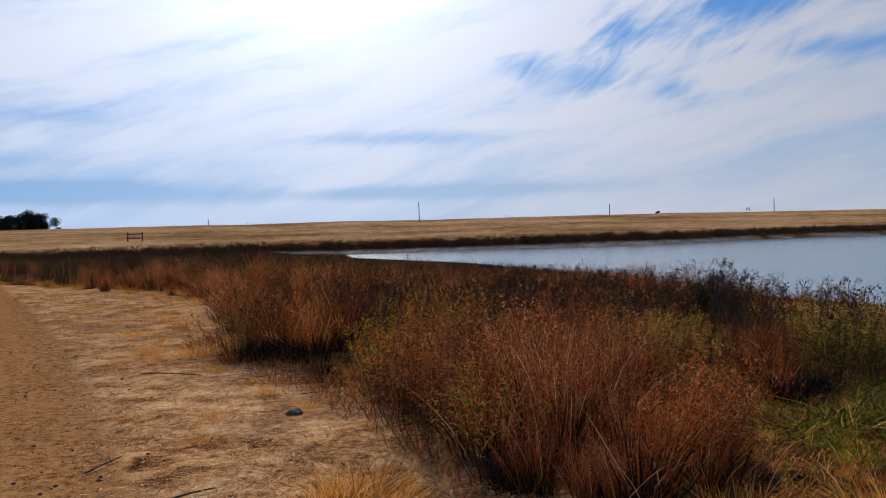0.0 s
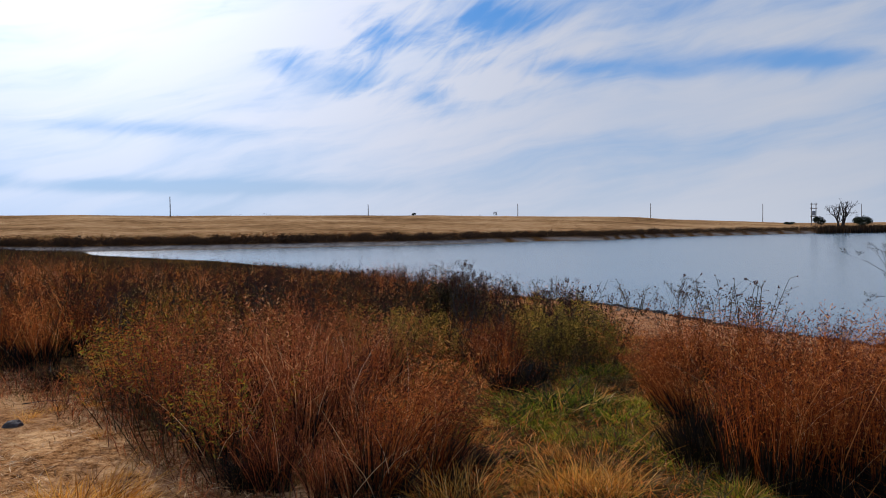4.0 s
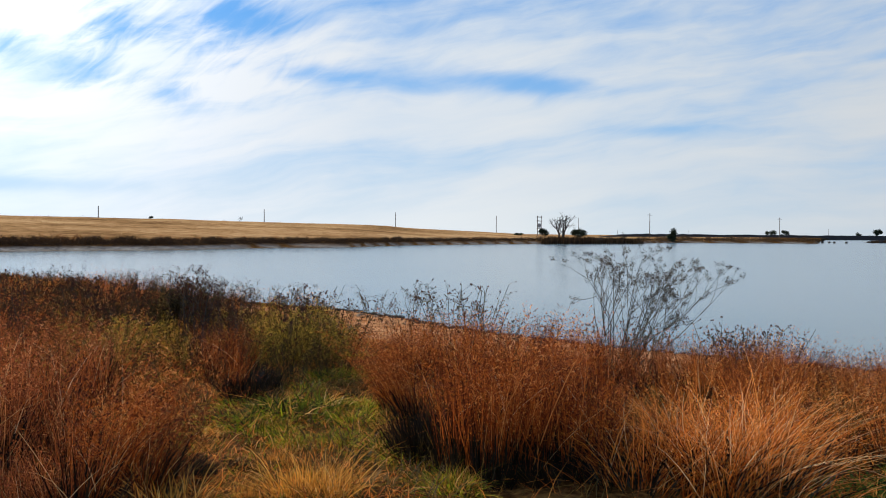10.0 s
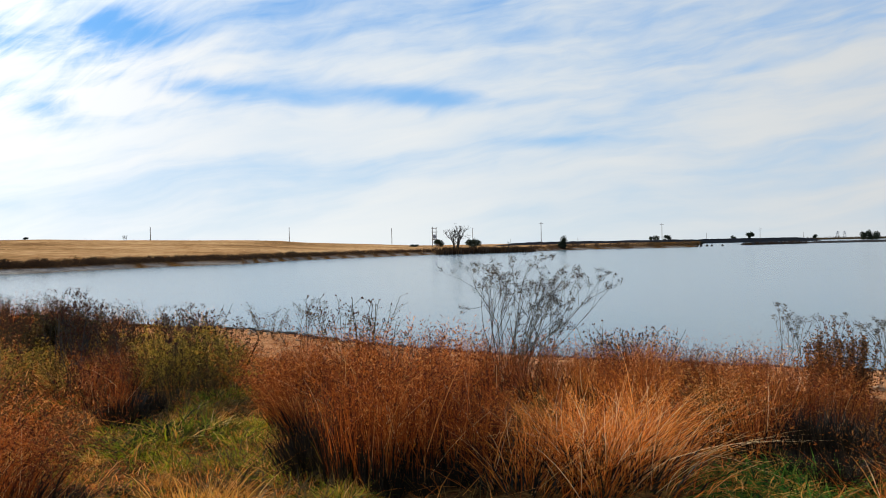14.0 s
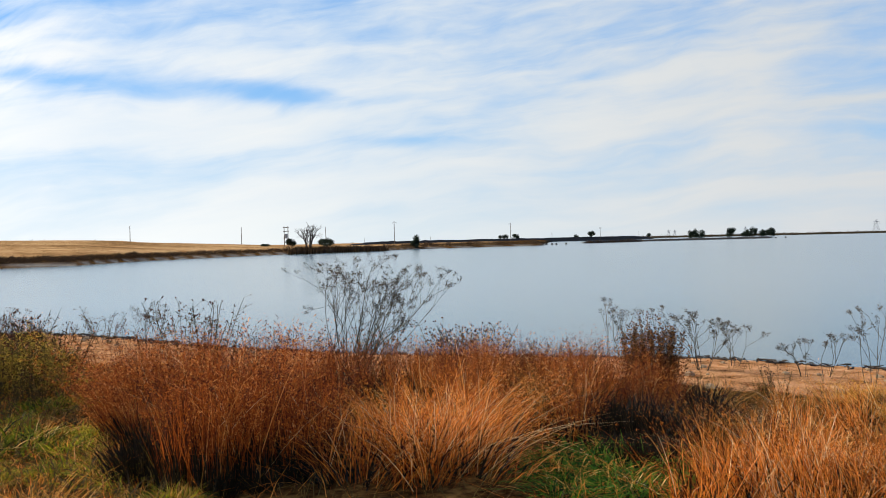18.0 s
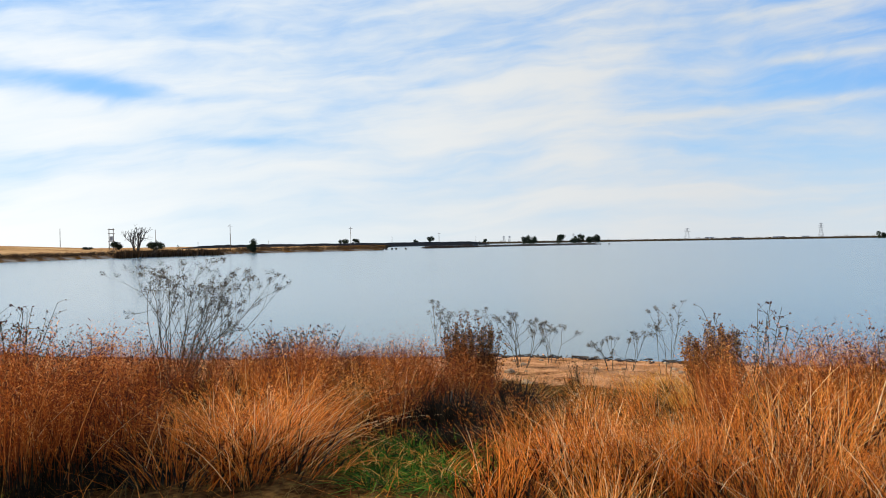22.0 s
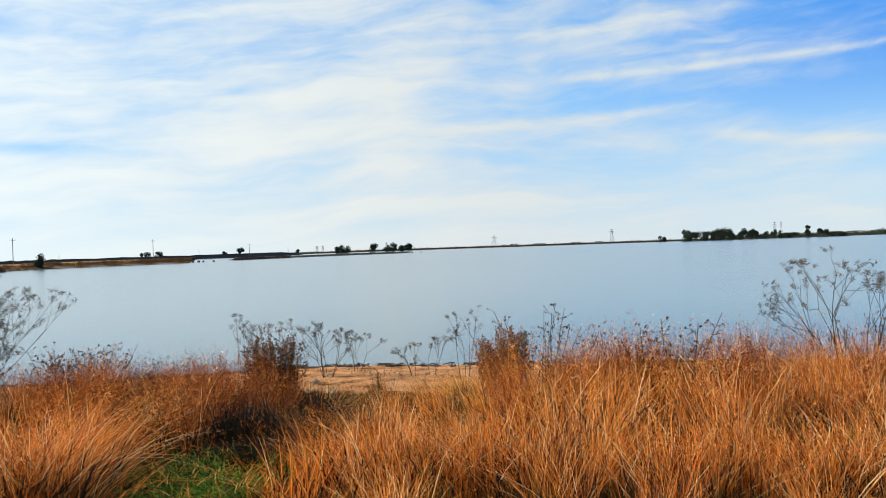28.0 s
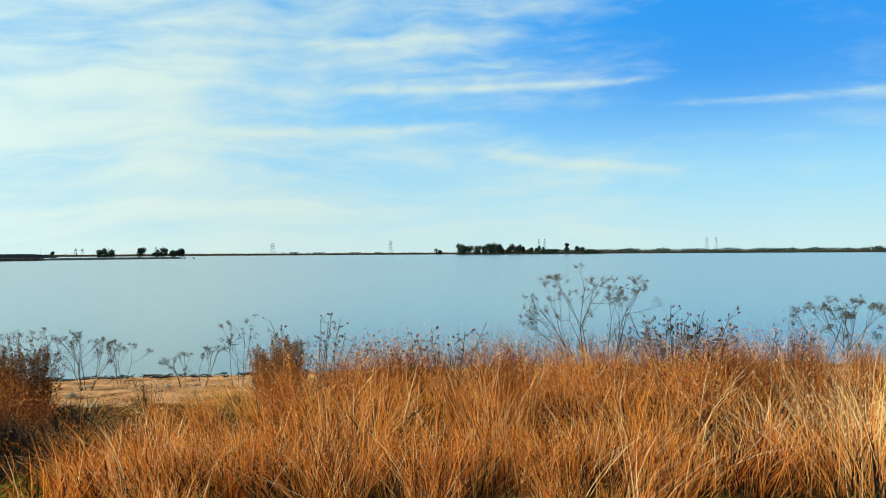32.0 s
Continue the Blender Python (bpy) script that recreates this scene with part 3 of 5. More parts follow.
def tussock(seed, name, label, leaf, seeds, n, reach, spread, pull=(0, 0), width=.009, plume=.5, curl=.3, skirt=0.25, skirt_mat=None, thatch=0, mess=.13, straws=0, tall_thatch=.62, fluff=16, loose=.0, droop=.22, cross=.04):
    """One bunch of tall grass, one metre high: blades in a few leaning bundles, fine seed plumes, thatch blackened as
    shade, bent leaves and fallen straws.
    """
    rng = np.random.default_rng(seed)
    ob = thing(name, 0, 0, 0, label, "grass tussock")
    bundle = rng.normal(0, mess, (7, 2))

    def roots(count, wide=1.0, out=1.0):
        base, lean = fan(rng, count, reach * wide, spread * out, pull)
        pick = rng.integers(0, 7, count)
        base[:, :2] += bundle[pick] * reach * 2.2
        return base, lean + bundle[pick] * 1.5 + rng.normal(0, mess * .6 + cross, (count, 2)), (.88 + .12 * np.cos(pick * 2.1 + seed))

    base, lean, tall = roots(n)
    h = (rng.beta(2.4, 1.4, n) * .95 + .14) * tall
    part("foliage", mesh_of("foliage", *blades(rng, base, h, lean, width * rng.uniform(.45, 1.5, n), curl, segs=4, droop=droop), leaf), ob, kind="stuff")
    m = int(n * plume)
    base, lean, tall = roots(m, .9, 1.05)
    h = (.6 + .55 * rng.uniform(0, 1, m) ** .8) * tall
    stems = blades(rng, base, h, lean, np.full(m, width * .5), .15, segs=3, droop=.1)
    tip = stems[0].reshape(m, 7, 3)
    k = fluff
    q = 1 - .5 * rng.uniform(0, 1, (m, k, 1)) ** 1.3
    low, mid, top = tip[:, None, 2], tip[:, None, 4], tip[:, None, 6]
    at = np.where(q < .67, low + (mid - low) * (q - .33) / .34, mid + (top - mid) * (q - .67) / .33).reshape(-1, 3)
    at = at + rng.normal(0, 1, at.shape) * loose
    sprays = flakes(rng, at, rng.uniform(.013, .042, m * k), rng.uniform(.0036, .0075, m * k), -.2)
    part("seed_plumage", mesh_of("seed_plumage", *join([stems, sprays]), seeds), ob, "fine feathery seed plumes", "stuff")
    # old leaves at the foot, coloured black for the shade there
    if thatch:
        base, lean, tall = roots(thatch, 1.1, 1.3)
        part("thatch", mesh_of("thatch", *blades(rng, base, rng.uniform(.2, tall_thatch, thatch), lean * .6, .02 * rng.uniform(.6, 1.4, thatch), .4), SHADE_THATCH), ob, "old leaves in the heart, blackened to stand in for shade", "stuff")
    m = int(n * skirt)
    base, lean, tall = roots(m, 1.05, 2.6)
    part("leaf_skirt", mesh_of("leaf_skirt", *blades(rng, base, rng.uniform(.25, .6, m), lean * 1.1, width * 1.1 * rng.uniform(.7, 1.3, m), .55, segs=4), skirt_mat or leaf), ob, "bent dead leaves at the foot", "stuff")
    for _ in range(straws):
        base, lean, tall = roots(1, 1.0, 1.0)
        a = rng.uniform(0, 6.28)
        lean = lean + np.array([[math.cos(a), math.sin(a)]]) * rng.uniform(.15, .85)
        part("fallen_straw", mesh_of("fallen_straw", *blades(rng, base, rng.uniform(.55, .9, 1), lean, np.array([width * rng.uniform(.9, 1.5)]), .2, segs=5, droop=.12), BLEACHED), ob, "single bent straw")
    return ob


def seedhead_weed(seed, stems=12, leafy=24, reach=.2):
    """Upright dark stalks with small leaves and knobbly seed heads, one metre high."""
    rng = np.random.default_rng(seed)
    ob = thing("seedhead_weed", 0, 0, 0, "dark brown weed stalks with knobbly dry seed heads", "weed", "weeds along the shore")
    wood, leaves, knobs = [], [], []
    for _ in range(stems):
        a, q = rng.uniform(0, 6.28), rng.uniform(0, 1) ** .5
        p = np.array([math.cos(a) * q * reach, math.sin(a) * q * reach, -.02])
        lean = np.array([math.cos(a), math.sin(a)]) * q * rng.uniform(.2, .6) + rng.normal(0, .13, 2)
        h = rng.uniform(.55, 1.05)
        s = np.linspace(0, 1, 5)[:, None]
        line = np.c_[p[:2] + lean * s * h + rng.normal(0, .008, (5, 2)), p[2] + s * h]
        wood.append(tube(line, .006, .0028))
        k = rng.integers(3, 7)
        for _ in range(k):
            g = rng.uniform(.7, 1.0)
            root = np.array([np.interp(g, s[:, 0], line[:, c]) for c in range(3)])
            tip = root + np.r_[rng.normal(0, .07, 2), rng.uniform(.03, .13)]
            wood.append(tube([root, (root + tip) / 2 + rng.normal(0, .004, 3), tip], .0025, .0015))
            knobs.append(tip + rng.normal(0, .008, (rng.integers(2, 4), 3)))
        g = rng.uniform(.08, .85, leafy)
        leaves.append(np.stack([np.interp(g, s[:, 0], line[:, c]) for c in range(3)], -1))
    leaves, knobs = np.concatenate(leaves), np.concatenate(knobs)
    part("stalk", mesh_of("stalk", *join(wood), DARK_WEED), ob, kind="stuff")
    part("foliage", mesh_of("foliage", *flakes(rng, leaves, rng.uniform(.04, .11, len(leaves)), rng.uniform(.006, .016, len(leaves)), .2), DARK_WEED), ob, kind="stuff")
    part("seed_head", mesh_of("seed_head", *beads(rng, knobs, rng.uniform(.006, .013, len(knobs))), SEED), ob, "dark knobbly seed heads", "stuff")
    return ob


def leafy_weed(seed, leaf, name="leafy_weed", label="leafy weed with yellow-green leaves turning red", stems=26, leafy=80, reach=.32, spread=.5, size=(.018, .05), broad=(.004, .010), group="leafy weeds in the grass", heads=False, bare=.15, bow=1.0):
    """A loose bush of thin stems thick with narrow leaves, one metre high."""
    rng = np.random.default_rng(seed)
    ob = thing(name, 0, 0, 0, label, "weed" if not heads else "bush", group)
    wood, leaves = [], []
    for _ in range(stems):
        a, q = rng.uniform(0, 6.28), rng.uniform(0, 1) ** .5
        lean = np.array([math.cos(a), math.sin(a)]) * q * spread * rng.uniform(.4, 1.2)
        h = rng.uniform(.6, 1.02) * (1 - .25 * q * q)
        s = np.linspace(0, 1, 5)[:, None]
        line = np.c_[np.array([math.cos(a), math.sin(a)]) * q * reach * .6 + lean * s ** bow * h + rng.normal(0, .012, (5, 2)), s * h - .02]
        wood.append(tube(line, .0035, .0018))
        g = rng.uniform(bare, 1.0, leafy) ** .7
        leaves.append(np.stack([np.interp(g, s[:, 0], line[:, c]) for c in range(3)], -1) + rng.normal(0, .02, (leafy, 3)))
    leaves = np.concatenate(leaves)
    part("stalk", mesh_of("stalk", *join(wood), DARK_WEED), ob, kind="stuff")
    part("foliage", mesh_of("foliage", *flakes(rng, leaves, rng.uniform(*size, len(leaves)), rng.uniform(*broad, len(leaves)), .3), leaf), ob, kind="stuff")
    if heads:
        top = leaves[leaves[:, 2] > .66]
        top = top[rng.permutation(len(top))[:220]] + [0, 0, .03]
        part("seed_head", mesh_of("seed_head", *beads(rng, top, rng.uniform(.007, .012, len(top))), SEED), ob, "dark knobbly seed heads", "stuff")
    return ob


def skeleton_shrub(seed, stems, spread, pull, label, pods=26, base_r=.007, height=1.0, pod=None, depth=2):
    """A dry, leafless shrub: each forking stem is a part and bears its spray of small pods."""
    rng = np.random.default_rng(seed)
    ob = thing("dry_shrub", 0, 0, 0, label, "shrub", "dry shrubs along the shore")
    made = []

    def grow(start, way, length, radius, depth, wood, tips):
        """One stem, its forks, and the places of its pods."""
        bend = rng.normal(0, .10, 3)
        p = [start]
        for k in range(3):
            way = way + bend * .5 + np.array([0, 0, .05])
            way = way / np.linalg.norm(way)
            p.append(p[-1] + way * length / 3)
        wood.append(tube(p, radius, radius * .6))
        if depth == 0:
            tips.append(p[-1]), tips.append((p[-1] + p[-2]) / 2)
            return
        for k in range(rng.integers(2, 4)):
            root = p[rng.integers(2, 4)] if k else p[-1]
            grow(root, way + rng.normal(0, .36, 3) + np.array([pull[0], pull[1], 0]) * .15, length * rng.uniform(.5, .75), radius * .6, depth - 1, wood, tips)

    for k in range(stems):
        a, q = rng.uniform(0, 6.28), rng.uniform(.1, 1)
        way = np.array([math.cos(a) * q * spread + pull[0], math.sin(a) * q * spread + pull[1], 1.0])
        wood, tips = [], []
        grow(np.array([math.cos(a) * .06, math.sin(a) * .06, -.02]), way / np.linalg.norm(way), rng.uniform(.34, .5), base_r / height, depth, wood, tips)
        made.append((wood, np.array(tips)))
    top = float(np.percentile(np.concatenate([tips[:, 2] for _, tips in made]), 90)) / height / .92

    def settled(p):
        """Sized to the shrub's height, the tallest shoots held back."""
        p = p / top
        p[:, 2] = np.where(p[:, 2] > .8 * height, .8 * height + (p[:, 2] - .8 * height) * .45, p[:, 2])
        return p

    for wood, tips in made:
        v, f = join(wood)
        stem = part("stem", mesh_of("stem", settled(v), f, GREY_STEM), ob)
        at = np.repeat(settled(tips), pods, 0) + rng.normal(0, .016, (len(tips) * pods, 3)) + [0, 0, .01]
        part("pod_spray", mesh_of("pod_spray", *flakes(rng, at, rng.uniform(.02, .05, len(at)), rng.uniform(.006, .012, len(at)), .1), pod or PALE_POD), stem, kind="stuff")
    return ob


def bed(models, spots, seed, wide=(.85, 1.2)):
    """Copies of models at spots (x, y, height), each turned and sized on its own; the models themselves take the first spots."""
    rng = np.random.default_rng(seed)
    own = []
    for k, (x, y, h) in enumerate(spots):
        model = models[rng.integers(len(models))] if k >= len(models) else models[k]
        w = h * rng.uniform(*wide)
        m = pose(x, y, float(ground_z(x, y)) - .01, 0, 0, rng.uniform(0, 360) if not model.get("fixed") else 0) @ Matrix.Diagonal((w, w, h, 1))
        if k >= len(models):
            copy_thing(model, m)
        else:
            own.append((model, m))
    for model, m in own:
        model.matrix_basis = m


def strewn(seed, count, box, keep):
    """Random places inside box (x0, x1, y0, y1) where keep(x, y) holds."""
    rng = np.random.default_rng(seed)
    x, y = rng.uniform(box[0], box[1], count), rng.uniform(box[2], box[3], count)
    ok = keep(x, y)
    return x[ok], y[ok], rng


def headroom(x, y):
    """How tall growth may stand without hiding the lake's far end."""
    limit = np.interp(azimuth(x, y), (-14, -11, -7.2, -6, 0, 5, 10, 18, 22, 30), (-.6, -1.1, -1.2, -1.9, -2.3, -2.5, -2.85, -3.0, -3.8, -4.5))
    return 2.2 + np.hypot(x, y) * np.tan(np.radians(limit)) - ground_z(x, y)


def grown(x, y):
    """Inside the tall growth of the near bank."""
    return (x > np.interp(y, EDGE_Y, EDGE_X)) & (inland(x, y) > 3.6)


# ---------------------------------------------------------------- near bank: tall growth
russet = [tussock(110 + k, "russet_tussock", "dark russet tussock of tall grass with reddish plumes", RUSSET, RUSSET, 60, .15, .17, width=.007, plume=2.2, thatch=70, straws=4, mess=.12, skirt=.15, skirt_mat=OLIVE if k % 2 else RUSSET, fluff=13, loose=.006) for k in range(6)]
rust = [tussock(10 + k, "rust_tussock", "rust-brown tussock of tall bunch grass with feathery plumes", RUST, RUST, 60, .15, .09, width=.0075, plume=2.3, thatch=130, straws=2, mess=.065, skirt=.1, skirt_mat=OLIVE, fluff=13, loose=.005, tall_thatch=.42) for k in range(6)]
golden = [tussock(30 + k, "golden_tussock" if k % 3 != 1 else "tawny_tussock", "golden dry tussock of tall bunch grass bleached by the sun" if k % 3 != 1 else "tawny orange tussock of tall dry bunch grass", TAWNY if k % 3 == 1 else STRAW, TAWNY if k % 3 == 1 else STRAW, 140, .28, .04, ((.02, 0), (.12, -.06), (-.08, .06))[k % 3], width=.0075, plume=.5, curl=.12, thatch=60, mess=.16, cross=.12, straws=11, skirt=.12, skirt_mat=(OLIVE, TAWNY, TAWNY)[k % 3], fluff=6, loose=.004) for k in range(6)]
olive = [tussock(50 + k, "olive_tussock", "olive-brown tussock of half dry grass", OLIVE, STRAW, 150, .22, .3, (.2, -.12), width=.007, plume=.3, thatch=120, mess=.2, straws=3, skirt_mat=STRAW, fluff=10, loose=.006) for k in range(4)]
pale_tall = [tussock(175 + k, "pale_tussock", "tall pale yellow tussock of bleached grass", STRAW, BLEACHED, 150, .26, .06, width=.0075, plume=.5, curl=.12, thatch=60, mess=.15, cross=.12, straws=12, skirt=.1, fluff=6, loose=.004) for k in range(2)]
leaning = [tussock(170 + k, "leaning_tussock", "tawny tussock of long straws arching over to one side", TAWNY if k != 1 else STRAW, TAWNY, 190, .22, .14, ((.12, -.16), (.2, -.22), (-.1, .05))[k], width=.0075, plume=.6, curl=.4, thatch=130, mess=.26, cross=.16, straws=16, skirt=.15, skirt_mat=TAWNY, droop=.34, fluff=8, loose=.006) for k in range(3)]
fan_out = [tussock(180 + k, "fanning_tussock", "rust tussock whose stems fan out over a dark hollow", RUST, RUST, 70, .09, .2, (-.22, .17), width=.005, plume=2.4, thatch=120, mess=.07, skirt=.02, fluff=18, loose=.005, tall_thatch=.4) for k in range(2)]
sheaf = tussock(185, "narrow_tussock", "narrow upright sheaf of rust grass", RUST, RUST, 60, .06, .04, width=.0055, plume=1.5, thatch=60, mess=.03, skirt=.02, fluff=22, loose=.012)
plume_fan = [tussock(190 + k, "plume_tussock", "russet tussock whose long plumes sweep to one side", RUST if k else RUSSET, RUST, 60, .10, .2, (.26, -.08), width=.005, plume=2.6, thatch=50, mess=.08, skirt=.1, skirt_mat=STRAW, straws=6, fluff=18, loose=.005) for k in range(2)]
for model in leaning + fan_out + plume_fan:
    model["fixed"] = 1


def sod(seed, leaf, label):
    """A low rounded mound of lush short grass, its blades bowed outwards, one metre high and three wide."""
    rng = np.random.default_rng(seed)
    ob = thing("green_sod", 0, 0, 0, label, "grass tuft", "green mounds between the tussocks")
    # the third layer is old leaves blackened as the mound's inner shade
    for name, mat, n, low, high, label in (("foliage", leaf, 420, .5, 1.15, ""), ("dry_foliage", YELLOW, 90, .5, 1.1, "yellowed blades among the green"), ("thatch", SHADE_THATCH, 150, .2, .55, "old leaves in the heart, blackened to stand in for shade")):
        a, q = rng.uniform(0, 2 * np.pi, n), np.sqrt(rng.uniform(0, 1, n))
        way = np.stack([np.cos(a), np.sin(a)], -1)
        base = np.c_[way * (q * 1.25)[:, None], np.full(n, -.1)]
        h = rng.uniform(low, high, n) * (1 - .55 * q * q)
        lean = way * (q * 1.1 * rng.uniform(.3, 1.6, n))[:, None] + rng.normal(0, .55, (n, 2))
        part(name, mesh_of(name, *blades(rng, base, h, lean, rng.uniform(.045, .09, n), .6, segs=3, droop=.3, wobble=.2), mat), ob, label, "stuff")
    return ob


low_green = [sod(60 + k, GREEN, "low mound of lush yellow-green grass") for k in range(3)]
lush_green = [sod(66 + k, LUSH, "low mound of deep green grass under the tussocks") for k in range(2)]
straw_tuft = [tussock(70 + k, "straw_tuft", "small tuft of golden dry grass", YELLOW, YELLOW, 190, .42, .5, width=.018, plume=.05, curl=.2, mess=.3, skirt=.1) for k in range(2)]
weeds = [seedhead_weed(80 + k) for k in range(4)]
leafy = [leafy_weed(90 + k, LEAFY, stems=20, bare=.32) if k % 2 == 0 else leafy_weed(90 + k, RED_LEAF, "red_leaved_weed", "leafy weed with dry red-brown leaves", stems=22, bare=.32) for k in range(6)]
bushes = [leafy_weed(100 + k, BROWN_LEAF, "seedhead_bush", "rounded brown bush with dense dry leaves and seed heads", 85, 190, .3, .42, (.014, .04), group="brown bushes along the sand", heads=True, broad=(.007, .015), bow=.55, bare=.08) for k in range(2)]
shade_bush = [leafy_weed(106 + k, DARK_WEED, "dark_bush", "rounded dark green bush with seed heads", 60, 170, .4, .6, (.04, .08), group="dark bushes behind the tussocks", heads=True, broad=(.016, .03), bow=.55) for k in range(2)]
green_weeds = [leafy_weed(116 + k, WEED_GREEN, "green_weed", "olive-green weed with narrow leaves and thin stems", 18, 60, .25, .4, (.03, .08), group="green weeds beside the lane", broad=(.005, .012)) for k in range(2)]

RUST_SPOTS = [
    (-3.35, 12.61, 0.95), (-2.66, 10.87, 0.85), (-2.22, 10.62, 1.01), (-1.69, 10.18, 1.03), (-1.44, 11.16, 1.04), (-3.56, 16.1, 1.04),
    (-3.18, 17.87, 1.07), (-2.39, 17.73, 0.98), (-1.48, 13.9, 1.0), (-20.13, 36.6, 1.18), (-18.69, 35.86, 1.08), (-13.94, 30.52, 0.88),
    (-9.86, 26.59, 1.09), (-8.24, 25.12, 0.99), (-7.46, 25.54, 0.95), (0.98, 6.03, 1.09), (1.31, 6.36, 1.01), (1.05, 7.76, 1.12),
    (0.25, 5.6, 0.85), (0.8, 5.6, 0.95), (0.71, 6.16, 1.12), (-0.29, 8.03, 0.9), (0.4, 6.6, 1.0), (1.0, 4.52, 0.55), (0.8, 4.55, 0.5), (3.68, 9.02, 0.67), (3.26, 8.44, 0.63), (3.87, 10.69, 0.58), (4.77, 10.5, 0.59)]
RUST_RIGHT = [
    (3.52, 4.04, 0.95), (3.57, 3.79, 1.04), (3.81, 3.7, 1.0), (4.03, 3.62, 0.97), (4.28, 3.56, 0.9), (4.34, 4.43, 0.97),
    (4.2, 4.78, 0.88), (4.65, 4.32, 0.92), (5.0, 4.06, 0.76), (3.88, 4.77, 0.82), (6.32, 2.42, 0.76),
    (7.73, 2.88, 0.68), (6.48, 3.7, 0.81), (6.92, 4.22, 0.76), (7.2, 2.14, 0.7), (6.88, 3.79, 0.81), (7.14, 3.72, 0.73),
    (7.15, 2.57, 0.79), (7.13, 2.3, 0.72), (7.65, 2.24, 0.7), (7.58, 2.98, 0.81), (7.92, 2.15, 0.52),
    (7.33, 3.89, 0.76), (7.82, 4.48, 0.69), (3.67, 8.52, 0.67), (3.53, 8.8, 0.6), (3.11, 7.32, 0.58), (3.52, 9.3, 0.5)]
CRIMSON = [
    (8.37, -1.19, 0.82), (8.57, -1.39, 0.91), (8.62, -1.66, 0.93), (8.5, -1.83, 0.79),
    (8.09, -5.33, 0.92), (8.36, -6.07, 0.96)]
ROW_BEHIND = [
    (5.38, 7.53, 0.71), (5.79, 7.52, 0.67), (5.71, 7.05, 0.72), (5.06, 7.49, 0.58), (6.2, 7.25, 0.7), (8.04, 5.5, 0.56), (8.04, 5.21, 0.57), (8.14, 4.36, 0.58), (8.44, 4.19, 0.56), (8.8, 3.98, 0.51), (8.89, 3.71, 0.53),
    (7.66, 6.25, 0.62), (7.97, 5.85, 0.57), (8.15, 5.6, 0.62), (8.13, 3.59, 0.65), (8.9, 3.69, 0.55), (8.51, 3.15, 0.57), (8.97, 4.52, 0.58), (7.19, 6.4, 0.67), (6.9, 6.81, 0.7), (6.13, 8.3, 0.66), (5.62, 8.19, 0.63),
    (5.8, 6.86, 0.8), (6.13, 6.74, 0.73), (6.2, 6.28, 0.71), (6.5, 6.08, 0.73), (6.94, 5.96, 0.61), (7.18, 5.63, 0.57), (7.36, 4.84, 0.65), (7.79, 4.74, 0.66), (8.2, 4.58, 0.68), (8.15, 4.23, 0.58), (8.58, 4.09, 0.49)]
LEANING = [
    (4.28, 3.07, 0.65), (4.66, 3.15, 0.71), (4.51, 2.76, 0.71), (5.03, 2.89, 0.81), (4.86, 2.52, 0.71), (5.33, 3.48, 0.72),
    (5.52, 2.84, 0.68), (5.92, 3.3, 0.75)]
FANS = [(4.09, 5.58, 0.98), (4.16, 6.02, 0.85)]
OLIVES = [
    (6.56, 2.91, 0.75), (6.92, 2.87, 0.8), (7.19, 3.42, 0.58), (7.46, 2.86, 0.65), (6.71, 1.67, 0.52), (7.07, 1.58, 0.48),
    (7.32, 3.15, 0.7), (7.22, 2.83, 0.61), (7.25, 3.45, 0.6), (8.05, 2.98, 0.51), (6.8, 1.52, 0.42)]
SODS = [
    (3.23, 6.27, 0.24), (2.75, 6.11, 0.19), (3.19, 6.57, 0.17), (3.59, 6.41, 0.22), (3.57, 5.77, 0.17), (3.99, 6.25, 0.15),
    (3.15, 5.2, 0.12), (3.31, 4.73, 0.15), (3.28, 4.38, 0.13), (3.14, 3.96, 0.11), (3.21, 3.75, 0.14), (3.38, 5.29, 0.11),
    (2.82, 5.37, 0.11), (4.46, 8.0, 0.2), (4.9, 8.32, 0.18),
    (3.0, 6.9, 0.15), (3.9, 7.4, 0.16), (2.9, 5.75, 0.12)]
GREEN_BACK = [
    (4.09, 8.86, 0.98), (4.28, 8.59, 1.06), (4.64, 8.65, 1.0), (5.08, 8.93, 0.9), (5.7, 9.79, 0.7), (5.0, 9.85, 1.03), (4.77, 10.16, 0.97), (4.38, 9.89, 0.92), (4.48, 11.55, 0.8), (4.57, 10.81, 0.83), (5.17, 11.37, 0.86), (5.61, 11.26, 0.91), (5.82, 10.85, 0.96), (5.69, 10.13, 0.89)]
GREEN_WEEDS = [
    (3.95, 8.41, 0.64), (4.17, 8.33, 0.78), (4.5, 8.46, 0.91), (4.74, 8.48, 0.77), (5.03, 8.8, 0.59), (4.06, 9.12, 0.47),
    (2.87, 10.67, 0.62), (3.04, 10.31, 0.61), (3.54, 11.1, 0.58), (3.19, 9.41, 0.53), (4.14, 11.64, 0.53), (2.3, 8.6, .7), (2.6, 9.3, .7), (2.2, 9.9, .75)]
